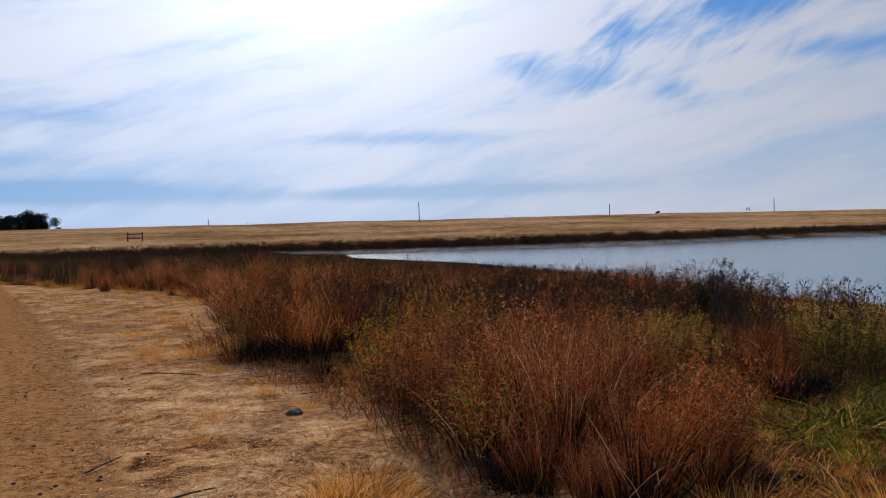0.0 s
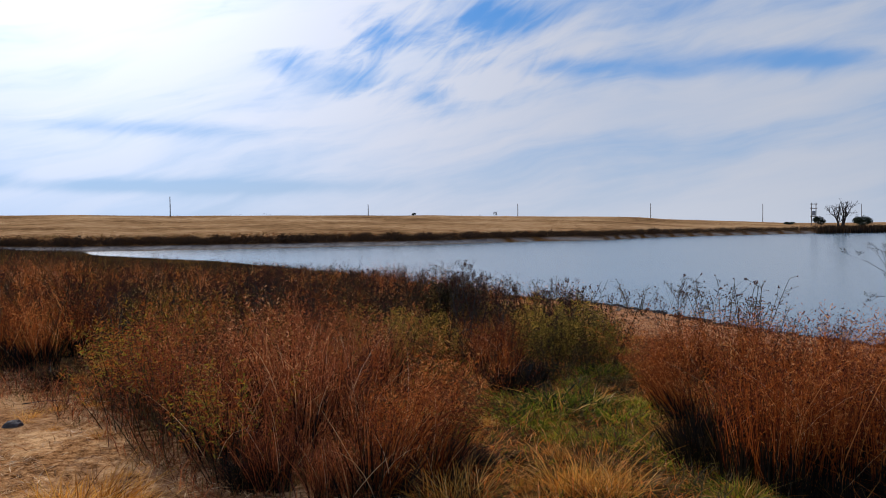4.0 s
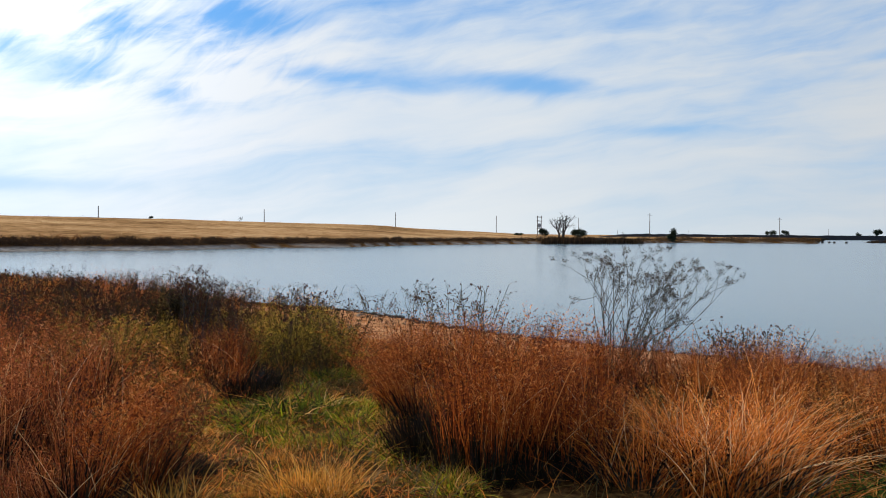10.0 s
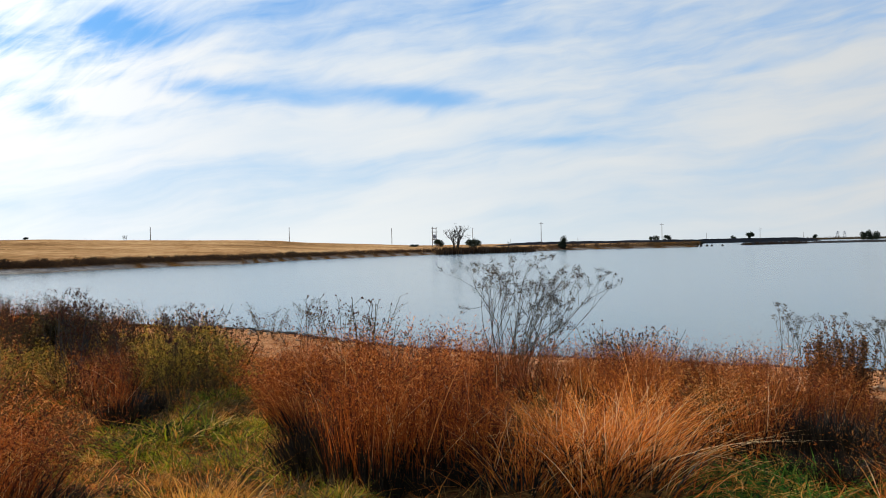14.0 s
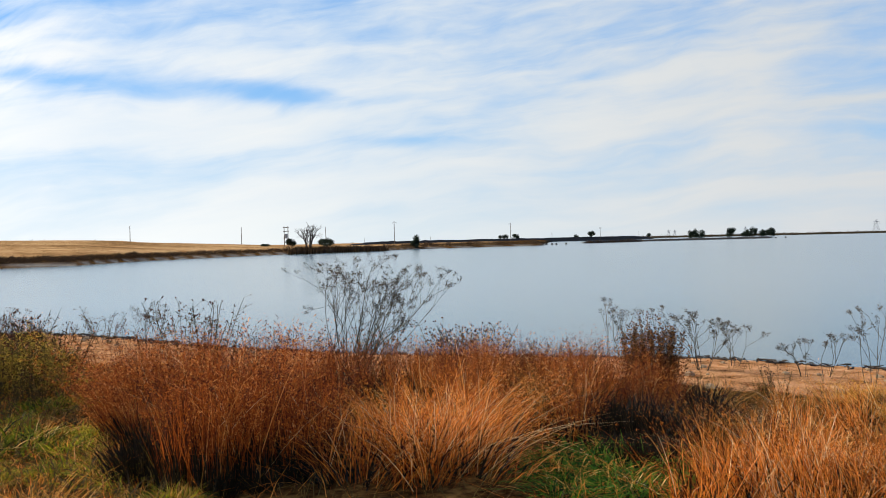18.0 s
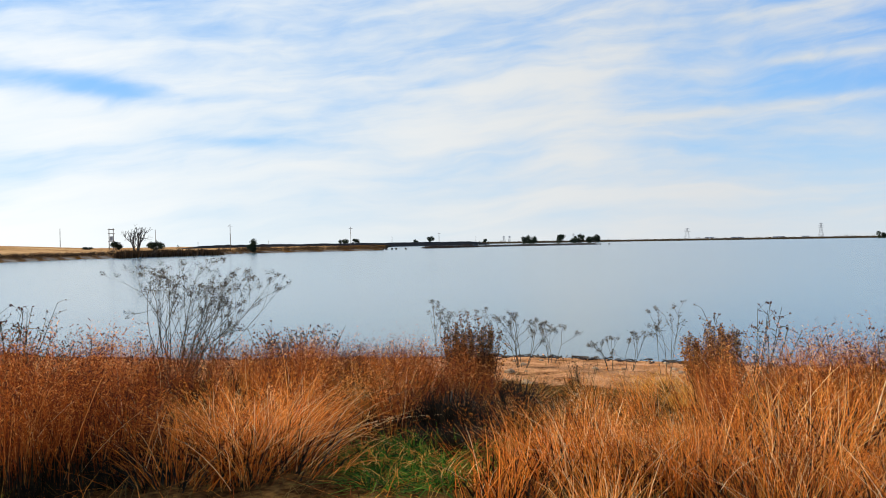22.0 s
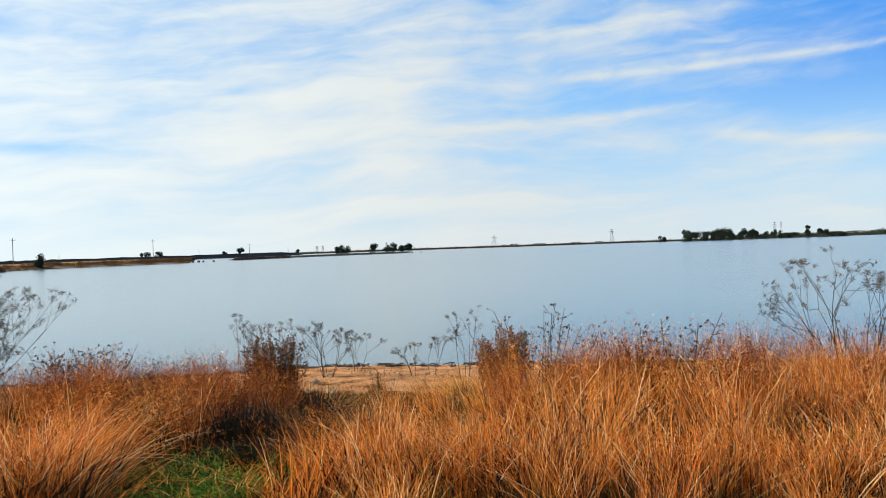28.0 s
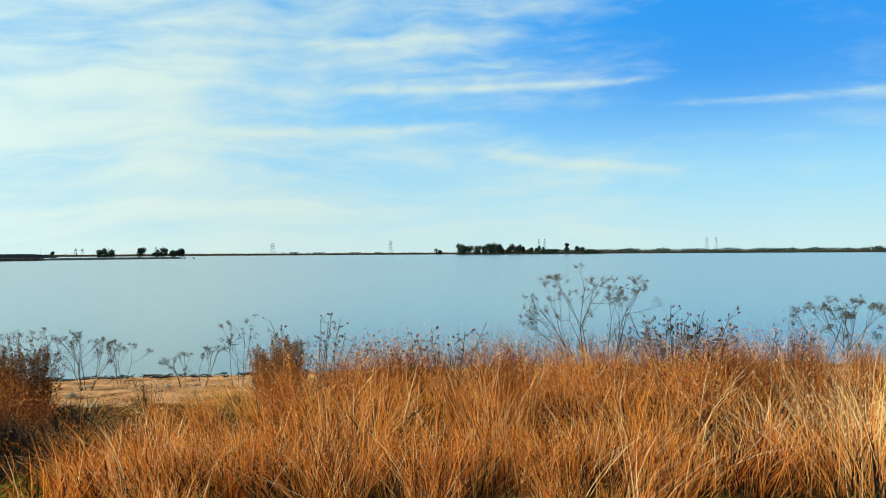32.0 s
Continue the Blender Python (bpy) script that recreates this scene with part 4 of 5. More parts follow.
GOLD_FRONT = [
    (5.45, 0.74, 0.75), (5.33, 0.37, 0.73), (5.36, 0.04, 0.72), (5.38, -0.28, 0.68), (5.41, -0.64, 0.67), (5.59, -0.94, 0.69),
    (5.61, -1.26, 0.64), (5.5, -1.6, 0.7), (5.52, -1.94, 0.7), (5.55, -2.27, 0.65), (5.59, -2.6, 0.69), (5.61, -2.93, 0.68),
    (7.04, 1.06, 0.43), (7.07, 0.62, 0.42), (6.85, 0.15, 0.41), (6.87, -0.25, 0.4), (6.89, -0.65, 0.45), (7.15, -1.04, 0.46),
    (7.63, -3.72, 0.87), (7.57, -4.17, 0.81), (5.55, -2.19, 0.72),
    (5.5, -2.61, 0.71), (5.44, -3.02, 0.71), (5.39, -3.43, 0.71), (5.19, -3.77, 0.73), (5.14, -4.17, 0.73), (8.74, -1.04, 0.9),
    (7.97, -1.41, 0.83)]
GOLD_MIDDLE = [
    (5.74, 1.0, 0.5), (5.6, 0.75, 0.62), (5.74, 0.5, 0.67), (6.07, 0.34, 0.61), (6.06, 0.08, 0.63), (5.91, -0.18, 0.75)]
ORANGE = [
    (8.2, -4.45, 1.11), (8.0, -4.56, 1.04), (7.95, -4.95, 0.95), (7.51, -4.57, 0.92), (7.75, -5.17, 0.9), (8.01, -5.81, 0.96),
    (7.82, -5.9, 0.88), (7.67, -3.38, 0.96), (7.8, -3.65, 0.92), (7.42, -3.08, 0.9), (7.49, -2.52, 1.0), (7.37, -2.33, 0.94), (7.31, -2.74, 0.85)]
WEEDS_FAR = [
    (0.48, 15.38, 0.93), (1.04, 15.19, 0.98), (1.62, 15.1, 1.0), (2.57, 16.05, 0.91), (3.14, 14.91, 0.92), (3.88, 14.83, 0.9),
    (4.53, 14.75, 0.85), (4.88, 13.69, 0.8), (3.81, 12.93, 0.85), (-0.08, 15.58, 0.92), (-0.69, 16.83, 0.87), (5.21, 13.2, 0.75),
    (4.72, 12.3, 0.8)]
WEEDS_RIGHT = [
    (7.63, 9.86, 0.95), (7.55, 9.23, 1.04), (7.63, 8.94, 1.08), (8.16, 9.15, 0.95), (7.9, 8.38, 0.76), (8.05, 8.14, 0.7),
    (8.53, 5.23, 0.69), (8.51, 4.94, 0.74), (10.07, 5.01, 0.56), (10.33, 4.87, 0.59), (10.58, 4.72, 0.53), (10.85, 4.55, 0.5),
    (6.96, 9.69, 0.78), (8.06, 4.77, 0.77), (8.27, 4.5, 0.75), (9.06, 4.4, 0.65), (9.23, 4.17, 0.69), (9.38, 3.97, 0.65),
    (9.34, 5.84, 0.72), (9.33, 5.42, 0.71), (9.6, 4.9, 0.62), (9.1, 3.7, 0.6), (9.27, 1.45, 0.69),
    (8.9, -1.5, 0.95), (8.8, -1.9, 0.9), (10.1, -5.18, 1.1), (10.04, -5.51, 1.1), (10.43, -7.0, 0.8), (10.41, -7.32, 0.8), (10.55, -2.88, 0.85), (12.88, -5.58, 0.94), (12.38, -5.96, 0.77)]
LEAFY_SPOTS = [
    (-0.48, 6.85, 1.15), (-0.08, 5.84, 1.15), (0.3, 5.1, 1.05), (0.14, 6.92, 1.12), (-0.64, 8.41, 1.0),
    (-0.6, 8.19, 1.0), (-0.27, 7.11, 1.1), (0.6, 7.8, 1.24), (-0.08, 10.01, 1.19),
    (0.5, 9.95, 1.15), (1.14, 9.88, 1.14)]
TUFTS = [
    (2.47, 4.26, 0.33), (2.29, 4.22, 0.25), (2.55, 4.11, 0.24), (3.54, 5.37, 0.17), (3.45, 5.04, 0.13), (3.32, 3.83, 0.16),
    (3.14, 3.74, 0.13), (2.04, 4.36, 0.14), (1.55, 4.29, 0.3), (-1.97, 6.15, 0.13),
    (-0.55, 4.83, 0.26), (-0.72, 4.77, 0.25), (-0.34, 4.75, 0.21), (-5.28, 13.24, 0.24), (-5.59, 15.59, 0.25), (-1.35, 7.38, 0.14),
    (-0.91, 10.1, 0.25), (-1.12, 9.08, 0.16)]
BUSHES = [
    (8.76, 2.66, 1.02), (9.83, -0.01, 0.99)]


def fill_spots():
    """The rest of the growth, between the plants above: kind by stretch of the bank."""
    rng = np.random.default_rng(7)
    # the "dead" kind is black clumps standing in for shaded gaps
    spots = {"rust": [], "leafy": [], "green": [], "olive": [], "golden": [], "tuft": [], "weed": [], "dead": []}
    for gx in np.arange(-4, 12, .6):
        for gy in np.arange(-12, 17, .6):
            x, y = gx + rng.uniform(-.3, .3), gy + rng.uniform(-.3, .3)
            if not grown(x, y):
                continue
            r, a, q = math.hypot(x, y), float(azimuth(x, y)), rng.uniform()
            if (-2.2 < x < -.2 and 7.8 < y < 10.6) or (x < .4 and y < 6.1):
                continue
            if a > 76 and r < 6.6 and rng.uniform() < .45:
                continue
            if r < 4.4 or a > 130 or rng.uniform() < (.2 if 14 < a < 36 else .34 if a < 76 else .22):
                continue
            if a < 15:
                if r < 9:
                    kind, h = ("rust", rng.uniform(.6, .95)) if q < .38 else ("leafy", rng.uniform(.5, .85))
                else:
                    kind, h = ("leafy", rng.uniform(.7, .95)) if q < .15 else ("olive", rng.uniform(.6, .95)) if q < .4 else ("weed", rng.uniform(.75, 1.0))
            elif a < 31:
                if r < 8:
                    kind, h = ("dead", rng.uniform(.08, .16)) if q < .3 else ("tuft", rng.uniform(.08, .16))
                else:
                    kind, h = ("olive", rng.uniform(.35, .6)) if q < .5 else ("green", rng.uniform(.15, .25)) if q < .75 else ("weed", rng.uniform(.5, .7))
            elif a < 76:
                if r < 6.5 or q < .45 or a < 42:
                    continue
                kind, h = ("olive", rng.uniform(.3, .5)) if q < .75 else ("rust", rng.uniform(.4, .6))
            else:
                if a > 91 and r > 6.8:
                    kind, h = ("golden", rng.uniform(.75, 1.0)) if q < .5 else ("rust", rng.uniform(.7, 1.0)) if q < .97 else ("weed", rng.uniform(.9, 1.1))
                elif r < 8.6:
                    kind, h = ("golden", rng.uniform(.42, .74)) if q < .58 else ("olive", rng.uniform(.4, .7)) if q < .76 else ("rust", rng.uniform(.5, .75)) if q < .86 else ("dead", rng.uniform(.3, .5))
                else:
                    kind, h = ("tuft", rng.uniform(.2, .4)) if q < .5 else ("olive", rng.uniform(.25, .45))
            spots[kind].append((x, y, h))
    return spots


def back_spots():
    """Weeds and half dry grass behind the tussocks, on the way to the reeds."""
    rng = np.random.default_rng(17)
    out = {"weed": [], "olive": [], "rust": []}
    for gx in np.arange(-13, 10, 1.2):
        for gy in np.arange(16, 33, 1.2):
            x, y = gx + rng.uniform(-.5, .5), gy + rng.uniform(-.5, .5)
            if x > np.interp(y, EDGE_Y, EDGE_X) + .3 and inland(x, y) > 1.2 and headroom(x, y) > .3:
                out[("weed", "olive", "rust", "weed")[rng.integers(4)]].append((x, y, min(rng.uniform(.8, 1.15), float(headroom(x, y)) * rng.uniform(.8, 1.3))))
    return out


def edge_spots():
    """Ragged tufts where the reeds meet the trampled straw, and small ones out on the straw."""
    rng = np.random.default_rng(27)
    out = {"olive": [], "tuft": [], "russet": []}
    for _ in range(56):
        y = rng.uniform(10, 34)
        x = float(np.interp(y, EDGE_Y, EDGE_X)) + rng.normal(.1, .5)
        kind = ("olive", "tuft", "russet", "tuft")[rng.integers(4)]
        out[kind].append((x, y, rng.uniform(.15, .32) if kind == "tuft" else rng.uniform(.4, .75)))
    for _ in range(70):
        y = rng.uniform(5, 22)
        lo, hi = float(np.interp(y, ROAD_Y, ROAD_X)), float(np.interp(y, EDGE_Y, EDGE_X))
        out["tuft"].append((lo + (hi - lo) * rng.uniform(.05, 1.0), y, rng.uniform(.05, .15)))
    return out


FILL, BACK, RIM = fill_spots(), back_spots(), edge_spots()
bed(russet, RUST_SPOTS[9:] + [q for q in FILL["rust"] if azimuth(q[0], q[1]) < 28] + BACK["rust"] + RIM["russet"], 11)
bed(rust, [(x, y, h * 1.1) for x, y, h in RUST_RIGHT] + [(x, y, h * 1.2) for x, y, h in ROW_BEHIND] + [(x, y, h * 1.12) for x, y, h in CRIMSON] + ORANGE[::2] + RUST_SPOTS[:9] + [q for q in FILL["rust"] if azimuth(q[0], q[1]) >= 28], 1)
bed(golden, ORANGE[1::2] + GOLD_FRONT + [(x, y, h * (.86 if azimuth(x, y) < 93 else 1.0)) for x, y, h in GOLD_MIDDLE] + FILL["golden"], 2)
bed(olive, OLIVES + FILL["olive"] + BACK["olive"] + RIM["olive"], 3, (1.0, 1.4))
bed(pale_tall, [(5.57, -4.77, .85), (5.53, -5.03, .9), (4.93, -4.67, 1.05), (5.3, -5.25, .85), (5.9, -5.1, .85)], 28, (.85, 1.1))
bed(leaning, [(x, y, h * 1.1) for x, y, h in LEANING], 21, (.9, 1.15))
bed(plume_fan, [(1.15, 4.45, .95), (1.5, 4.5, .88), (1.45, 5.0, .95)], 27, (.95, 1.15))
bed(fan_out, FANS, 22, (1.0, 1.2))
bed([sheaf], [(5.16, 4.64, 1.05)], 23, (1.0, 1.05))
bed(shade_bush, [(4.12, 12.01, 1.05), (3.93, 12.11, 0.92)], 24, (.8, .9))
bed(green_weeds, [(x, y, h * 1.2) for x, y, h in GREEN_WEEDS] + GREEN_BACK[::2], 25, (.9, 1.2))
bed(low_green, [(x, y, h * 1.25) for x, y, h in SODS] + FILL["green"], 4, (.75, 1.1))
bed(lush_green, [(5.44, 1.86, .24), (5.39, 1.62, .24), (5.2, 1.95, .2), (5.6, 2.2, .22), (5.18, 1.45, .22), (4.86, 1.71, .18), (5.75, 1.95, .26), (5.85, 1.65, .26), (5.3, 2.25, .18)], 26, (.9, 1.3))
bed(straw_tuft, TUFTS + FILL["tuft"] + RIM["tuft"], 5, (1.0, 1.5))
SHRUB_FOOT = [(8.25, 6.75, .75), (8.6, 6.55, .8), (8.2, 7.1, .7), (8.75, 6.95, .75), (10.8, -4.2, .8), (10.9, -4.8, .75), (11.2, -4.5, .8)]
bed(weeds, SHRUB_FOOT + GREEN_BACK[1::2] + WEEDS_FAR + [(x, y, h * (.92 + .26 * math.cos(7.3 * k))) for k, (x, y, h) in enumerate(WEEDS_RIGHT)] + FILL["weed"] + BACK["weed"], 6, (.9, 1.3))
bed(leafy, [(x, y, min(h, 1.12)) for x, y, h in LEAFY_SPOTS] + FILL["leafy"], 7, (.9, 1.2))
bed(bushes, BUSHES, 8, (.9, 1.05))
# black clumps added where the hollows between tussocks lie in shade
dead = [tussock(140 + k, "dead_tussock", "blackened grass clump added to stand in for shade between tussocks", SHADE_THATCH, DARK_WEED, 160, .3, .3, width=.016, plume=.05, skirt_mat=SHADE_THATCH, thatch=320, tall_thatch=.9) for k in range(2)]
SHADE_SPOTS = [
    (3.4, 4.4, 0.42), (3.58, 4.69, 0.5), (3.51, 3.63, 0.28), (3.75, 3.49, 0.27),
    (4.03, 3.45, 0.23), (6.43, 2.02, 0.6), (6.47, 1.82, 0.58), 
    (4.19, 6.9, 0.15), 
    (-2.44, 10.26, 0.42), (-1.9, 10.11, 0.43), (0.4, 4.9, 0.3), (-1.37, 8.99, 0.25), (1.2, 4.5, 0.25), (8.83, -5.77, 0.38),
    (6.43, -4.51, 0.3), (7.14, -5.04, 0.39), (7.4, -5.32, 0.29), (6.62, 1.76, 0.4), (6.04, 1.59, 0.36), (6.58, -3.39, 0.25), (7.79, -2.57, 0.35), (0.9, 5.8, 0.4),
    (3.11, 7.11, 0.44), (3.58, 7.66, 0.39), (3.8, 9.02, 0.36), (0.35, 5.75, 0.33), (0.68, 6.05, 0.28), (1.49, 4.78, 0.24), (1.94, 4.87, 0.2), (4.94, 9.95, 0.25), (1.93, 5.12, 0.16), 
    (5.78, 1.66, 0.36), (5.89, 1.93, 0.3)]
bed(dead, SHADE_SPOTS + FILL["dead"], 12, (1.0, 1.3))

stalks = [skeleton_shrub(150 + k, 3 + k % 3, .35, (0, 0), "tall thin dry weed stalks with small dark umbels", pods=7, base_r=.005, pod=SEED) for k in range(4)]
rng = np.random.default_rng(77)
STALK_SPOTS = []
STALK_SPOTS += [(7.34, 10.49, 1.07), (7.08, 10.59, 0.9)]
while len(STALK_SPOTS) < 36:
    a, r = rng.uniform(-8, 27), rng.uniform(9.5, 15)
    x, y = r * math.sin(radians(a)), r * math.cos(radians(a))
    if inland(x, y) > (1.6 if a < 34 else 2.6) and not (33 < a < 38):
        top = -1.5 - 1.6 * rng.uniform() ** .6 - (1.2 if a > 20 else 0)
        STALK_SPOTS.append((x, y, 2.2 + r * math.tan(radians(top)) - float(ground_z(x, y))))
bed(stalks, STALK_SPOTS, 15, (.55, .85))

SHRUBS = [  # x, y, height, stems, spread, pull, seed
    (8.35, 6.95, 1.86, 18, 0.85, 0.26, -0.31, 501),
    (9.65, 13.93, 1.06, 6, 0.4, 0, 0, 502),
    (12.24, 4.74, 1.26, 3, 0.2, 0.05, -0.05, 503),
    (12.23, 4.49, 1.06, 3, 0.25, 0, 0.05, 504),
    (12.21, 3.76, 1.08, 3, 0.3, 0, 0, 505),
    (12.29, 3.24, 0.98, 7, 0.6, 0, 0, 506),
    (13.22, 3.02, 0.8, 4, 0.4, 0, 0, 507),
    (12.51, 1.85, 0.6, 3, 0.4, 0, 0, 508),
    (12.71, 1.57, 0.72, 3, 0.4, 0, 0, 512),
    (12.24, 0.94, 1.21, 4, 0.25, 0, 0, 509),
    (10.97, -4.45, 1.89, 8, 0.5, 0, 0.1, 510),
    (9.72, -7.47, 1.43, 6, 0.6, 0, 0.1, 511)]
for x, y, h, stems, spread, px, py, seed in SHRUBS:
    ob = skeleton_shrub(seed, stems, spread, (px, py), "tall dry leafless shrub with grey forked stems and pods" if h > 1.3 else "dry leafless stalk with forked stems and small pods", base_r=.008 if h > 1.3 else .006, height=h, pods=14 if y < 0 else 10 if h > 1.3 else 11, depth=3 if h > 1.3 else 2)
    ob.location = (x, y, float(ground_z(x, y)) - .01)


def low_growth(name, label, mat, seed, count, box, keep, height, lean, width, per=5, spread=.06):
    """Short growth that nobody could count, one mesh."""
    x, y, rng = strewn(seed, count, box, keep)
    n = len(x) * per
    bx = np.repeat(x, per) + rng.normal(0, spread, n)
    by = np.repeat(y, per) + rng.normal(0, spread, n)
    base = np.stack([bx, by, ground_z(bx, by) - .015], -1)
    h = rng.uniform(*height, n)
    far = np.hypot(bx, by) > 15
    h = np.where(far, np.clip(h, .1, np.maximum(headroom(bx, by) * rng.uniform(.5, 1.12, n), .1)), h)
    v, f = blades(rng, base, h, rng.normal(0, lean, (n, 2)), rng.uniform(*width, n), .4, segs=2)
    tagged(new(name, mesh_of(name, v, f, mat)), label, "grass", kind="stuff")


def in_straw(x, y):
    return (x < np.interp(y, EDGE_Y, EDGE_X) + .4) & (x > np.interp(y, ROAD_Y, ROAD_X) - .3) & (np.hypot(x, y) > 3)


low_growth("dry_understorey", "tangled dry grass and litter under the tussocks", STRAW, 201, 2200, (-4, 11, -12, 16), lambda x, y: grown(x, y) & (np.hypot(x, y) > 3.6), (.08, .32), .7, (.004, .008))
low_growth("lane_litter", "matted tan grass between the green tufts", STRAW, 212, 8000, (0, 7.5, 1, 14), lambda x, y: grown(x, y) & (azimuth(x, y) > 12) & (azimuth(x, y) < 38), (.04, .15), 1.1, (.005, .010))
low_growth("dark_litter", "dark brown grass in patches between the green tufts", DARK_WEED, 215, 3500, (0, 7.5, 1, 14), lambda x, y: grown(x, y) & (azimuth(x, y) > 12) & (azimuth(x, y) < 40) & (np.sin(x * 3.1 + 1.0) + np.sin(y * 2.3) + np.sin(x * 1.3 - y * 1.7) < .3), (.06, .22), .6, (.010, .022))
low_growth("brown_understorey", "matted brown grass under the tussocks", OLIVE, 202, 7000, (-4, 11, -12, 16), lambda x, y: grown(x, y) & (np.hypot(x, y) > 3.6), (.1, .4), .6, (.004, .008))
low_growth("green_understorey", "low green grass between the tussocks", GREEN, 203, 4500, (0, 7.5, 1, 14), lambda x, y: grown(x, y) & (((azimuth(x, y) > 16) & (azimuth(x, y) < 34) & (np.sin(x * 3.1 + 1.0) + np.sin(y * 2.3) + np.sin(x * 1.3 - y * 1.7) > .6))), (.05, .15), .7, (.006, .012))
def at_edge(x, y):
    edge = np.interp(y, EDGE_Y, EDGE_X)
    return (x > edge - .45) & (x < edge + .8) & (y > 4.3) & (np.hypot(x, y) > 4.3)


low_growth("edge_litter", "short russet and olive grass along the edge of the growth", RUSSET, 216, 5000, (-5, 2.5, 4, 13), at_edge, (.06, .3), .6, (.004, .008), 6, .07)
low_growth("edge_greens", "short olive grass along the edge of the growth", OLIVE, 217, 2500, (-5, 2.5, 4, 13), at_edge, (.05, .24), .6, (.004, .008), 6, .07)
low_growth("mown_straw", "short trampled straw on bare earth", PALE_STRAW, 204, 9000, (-14, 2.5, 3, 26), in_straw, (.02, .08), 1.2, (.006, .012), 5, .05)


def straw_litter():
    """Cut straw lying flat on the earth, thicker in drifts."""
    x, y, rng = strewn(214, 95000, (-9, 2.5, 3.5, 18), in_straw)
    drift = np.array([noise.noise((a * 1.1, b * 1.1, 3)) + .5 * noise.noise((a * 3.5, b * 3.5, 8)) for a, b in zip(x, y)])
    ok = drift + rng.uniform(-.3, .3, len(x)) > .0
    x, y = x[ok], y[ok]
    n = len(x)
    a, l, w = rng.uniform(0, 6.28, n), rng.uniform(.03, .13, n), rng.uniform(.004, .010, n)
    base = np.stack([x, y, ground_z(x, y) + rng.uniform(.002, .03, n)], -1)
    d = np.stack([np.cos(a) * l, np.sin(a) * l, rng.uniform(-.01, .03, n)], -1)
    e = np.stack([-np.sin(a) * w, np.cos(a) * w, rng.uniform(-.004, .004, n)], -1)
    v = np.stack([base, base + d * .5 + e, base + d], 1).reshape(-1, 3)
    f = np.arange(3 * n).reshape(-1, 3)
    tagged(new("straw_litter", mesh_of("straw_litter", v, f, PALE_STRAW)), "loose cut straw strewn over the bare earth", "straw", kind="stuff")


straw_litter()
low_growth("sand_stubble", "sparse dry stubble on the sand", OLIVE, 205, 1600, (4, 15, -14, 20), lambda x, y: (inland(x, y) > .6) & (inland(x, y) < 4.6), (.05, .28), .5, (.004, .007), 4, .05)
low_growth("reed_belt", "dense belt of brown reeds at the lake's end", REED, 206, 15000, (-60, 9, 30, 100), lambda x, y: (x > np.interp(y, EDGE_Y, EDGE_X) + 1) & (inland(x, y) > .3) & (far_inland(x, y) < 8), (.6, 1.35), .22, (.02, .05), 5, .25)
low_growth("reed_greens", "greenish reeds among the brown ones", OLIVE, 207, 3500, (-40, 9, 28, 60), lambda x, y: (x > np.interp(y, EDGE_Y, EDGE_X) + 2) & (inland(x, y) > .3), (.5, 1.1), .25, (.02, .04), 5, .25)
low_growth("near_reeds", "brown grass behind the tussocks", RUST, 208, 2600, (-14, 8, 13, 32), lambda x, y: (x > np.interp(y, EDGE_Y, EDGE_X)) & (inland(x, y) > 1.0), (.35, .75), .35, (.007, .013), 7, .14)


# ---------------------------------------------------------------- shore litter
def lump(seed, size, mat, flat=.6, name="lump"):
    """A worn, uneven stone or clod."""
    bm = bmesh.new()
    bmesh.ops.create_icosphere(bm, subdivisions=2, radius=1.0)
    for v in bm.verts:
        v.co *= 1 + .35 * noise.noise(v.co * 1.3 + Vector((seed * 7.1, 0, 0)))
        v.co = Vector((v.co.x * size, v.co.y * size * .75, v.co.z * size * flat))
    me = bpy.data.meshes.new(name)
    bm.to_mesh(me)
    bm.free()
    me.materials.append(mat)
    return me


def shore_litter():
    rng = np.random.default_rng(44)
    pieces = []
    for _ in range(900):
        y = rng.uniform(-13, 21)
        s = abs(rng.normal(.12, .25)) - .1
        x = float(np.interp(y, SHORE_Y, SHORE_X)) - s
        a, l = rng.uniform(0, 6.28), rng.uniform(.04, .22)
        p = np.array([x, y, max(float(ground_z(x, y)), 0) + rng.uniform(0, .03)])
        d = np.array([math.cos(a), math.sin(a), rng.uniform(-.1, .15)]) * l
        pieces.append(tube([p, p + d * .5 + rng.normal(0, .015, 3), p + d], rng.uniform(.008, .03), .006, 4))
    tagged(new("wrack_line", mesh_of("wrack_line", *join(pieces), WRACK)), "dark line of washed-up weed and sticks at the water", "debris", kind="stuff")
    kinds = [lump(k, .05, MUD_CLOD, .5, "mud_clod") for k in range(3)]
    for k in range(110):
        y = rng.uniform(-12, 19)
        s = rng.uniform(.3, 4.2)
        x = float(np.interp(y, SHORE_Y, SHORE_X)) - s
        ob = tagged(new("mud_clod", kinds[k % 3]), "dry tan clod of shore mud", "clod", "clods on the sand")
        ob.matrix_basis = pose(x, y, float(ground_z(x, y)) + .01, 0, 0, rng.uniform(0, 360)) @ Matrix.Scale(rng.uniform(.5, 2.0), 4)


shore_litter()


def stick(points, r, label):
    p = np.array(points, float)
    p[:, 2] += ground_z(p[:, 0], p[:, 1]) + r
    v, f = tube(p, r * .65, r * .35, 5)
    tagged(new("stick", mesh_of("stick", v, f, BARK, True)), label, "stick", "sticks on the trampled ground")


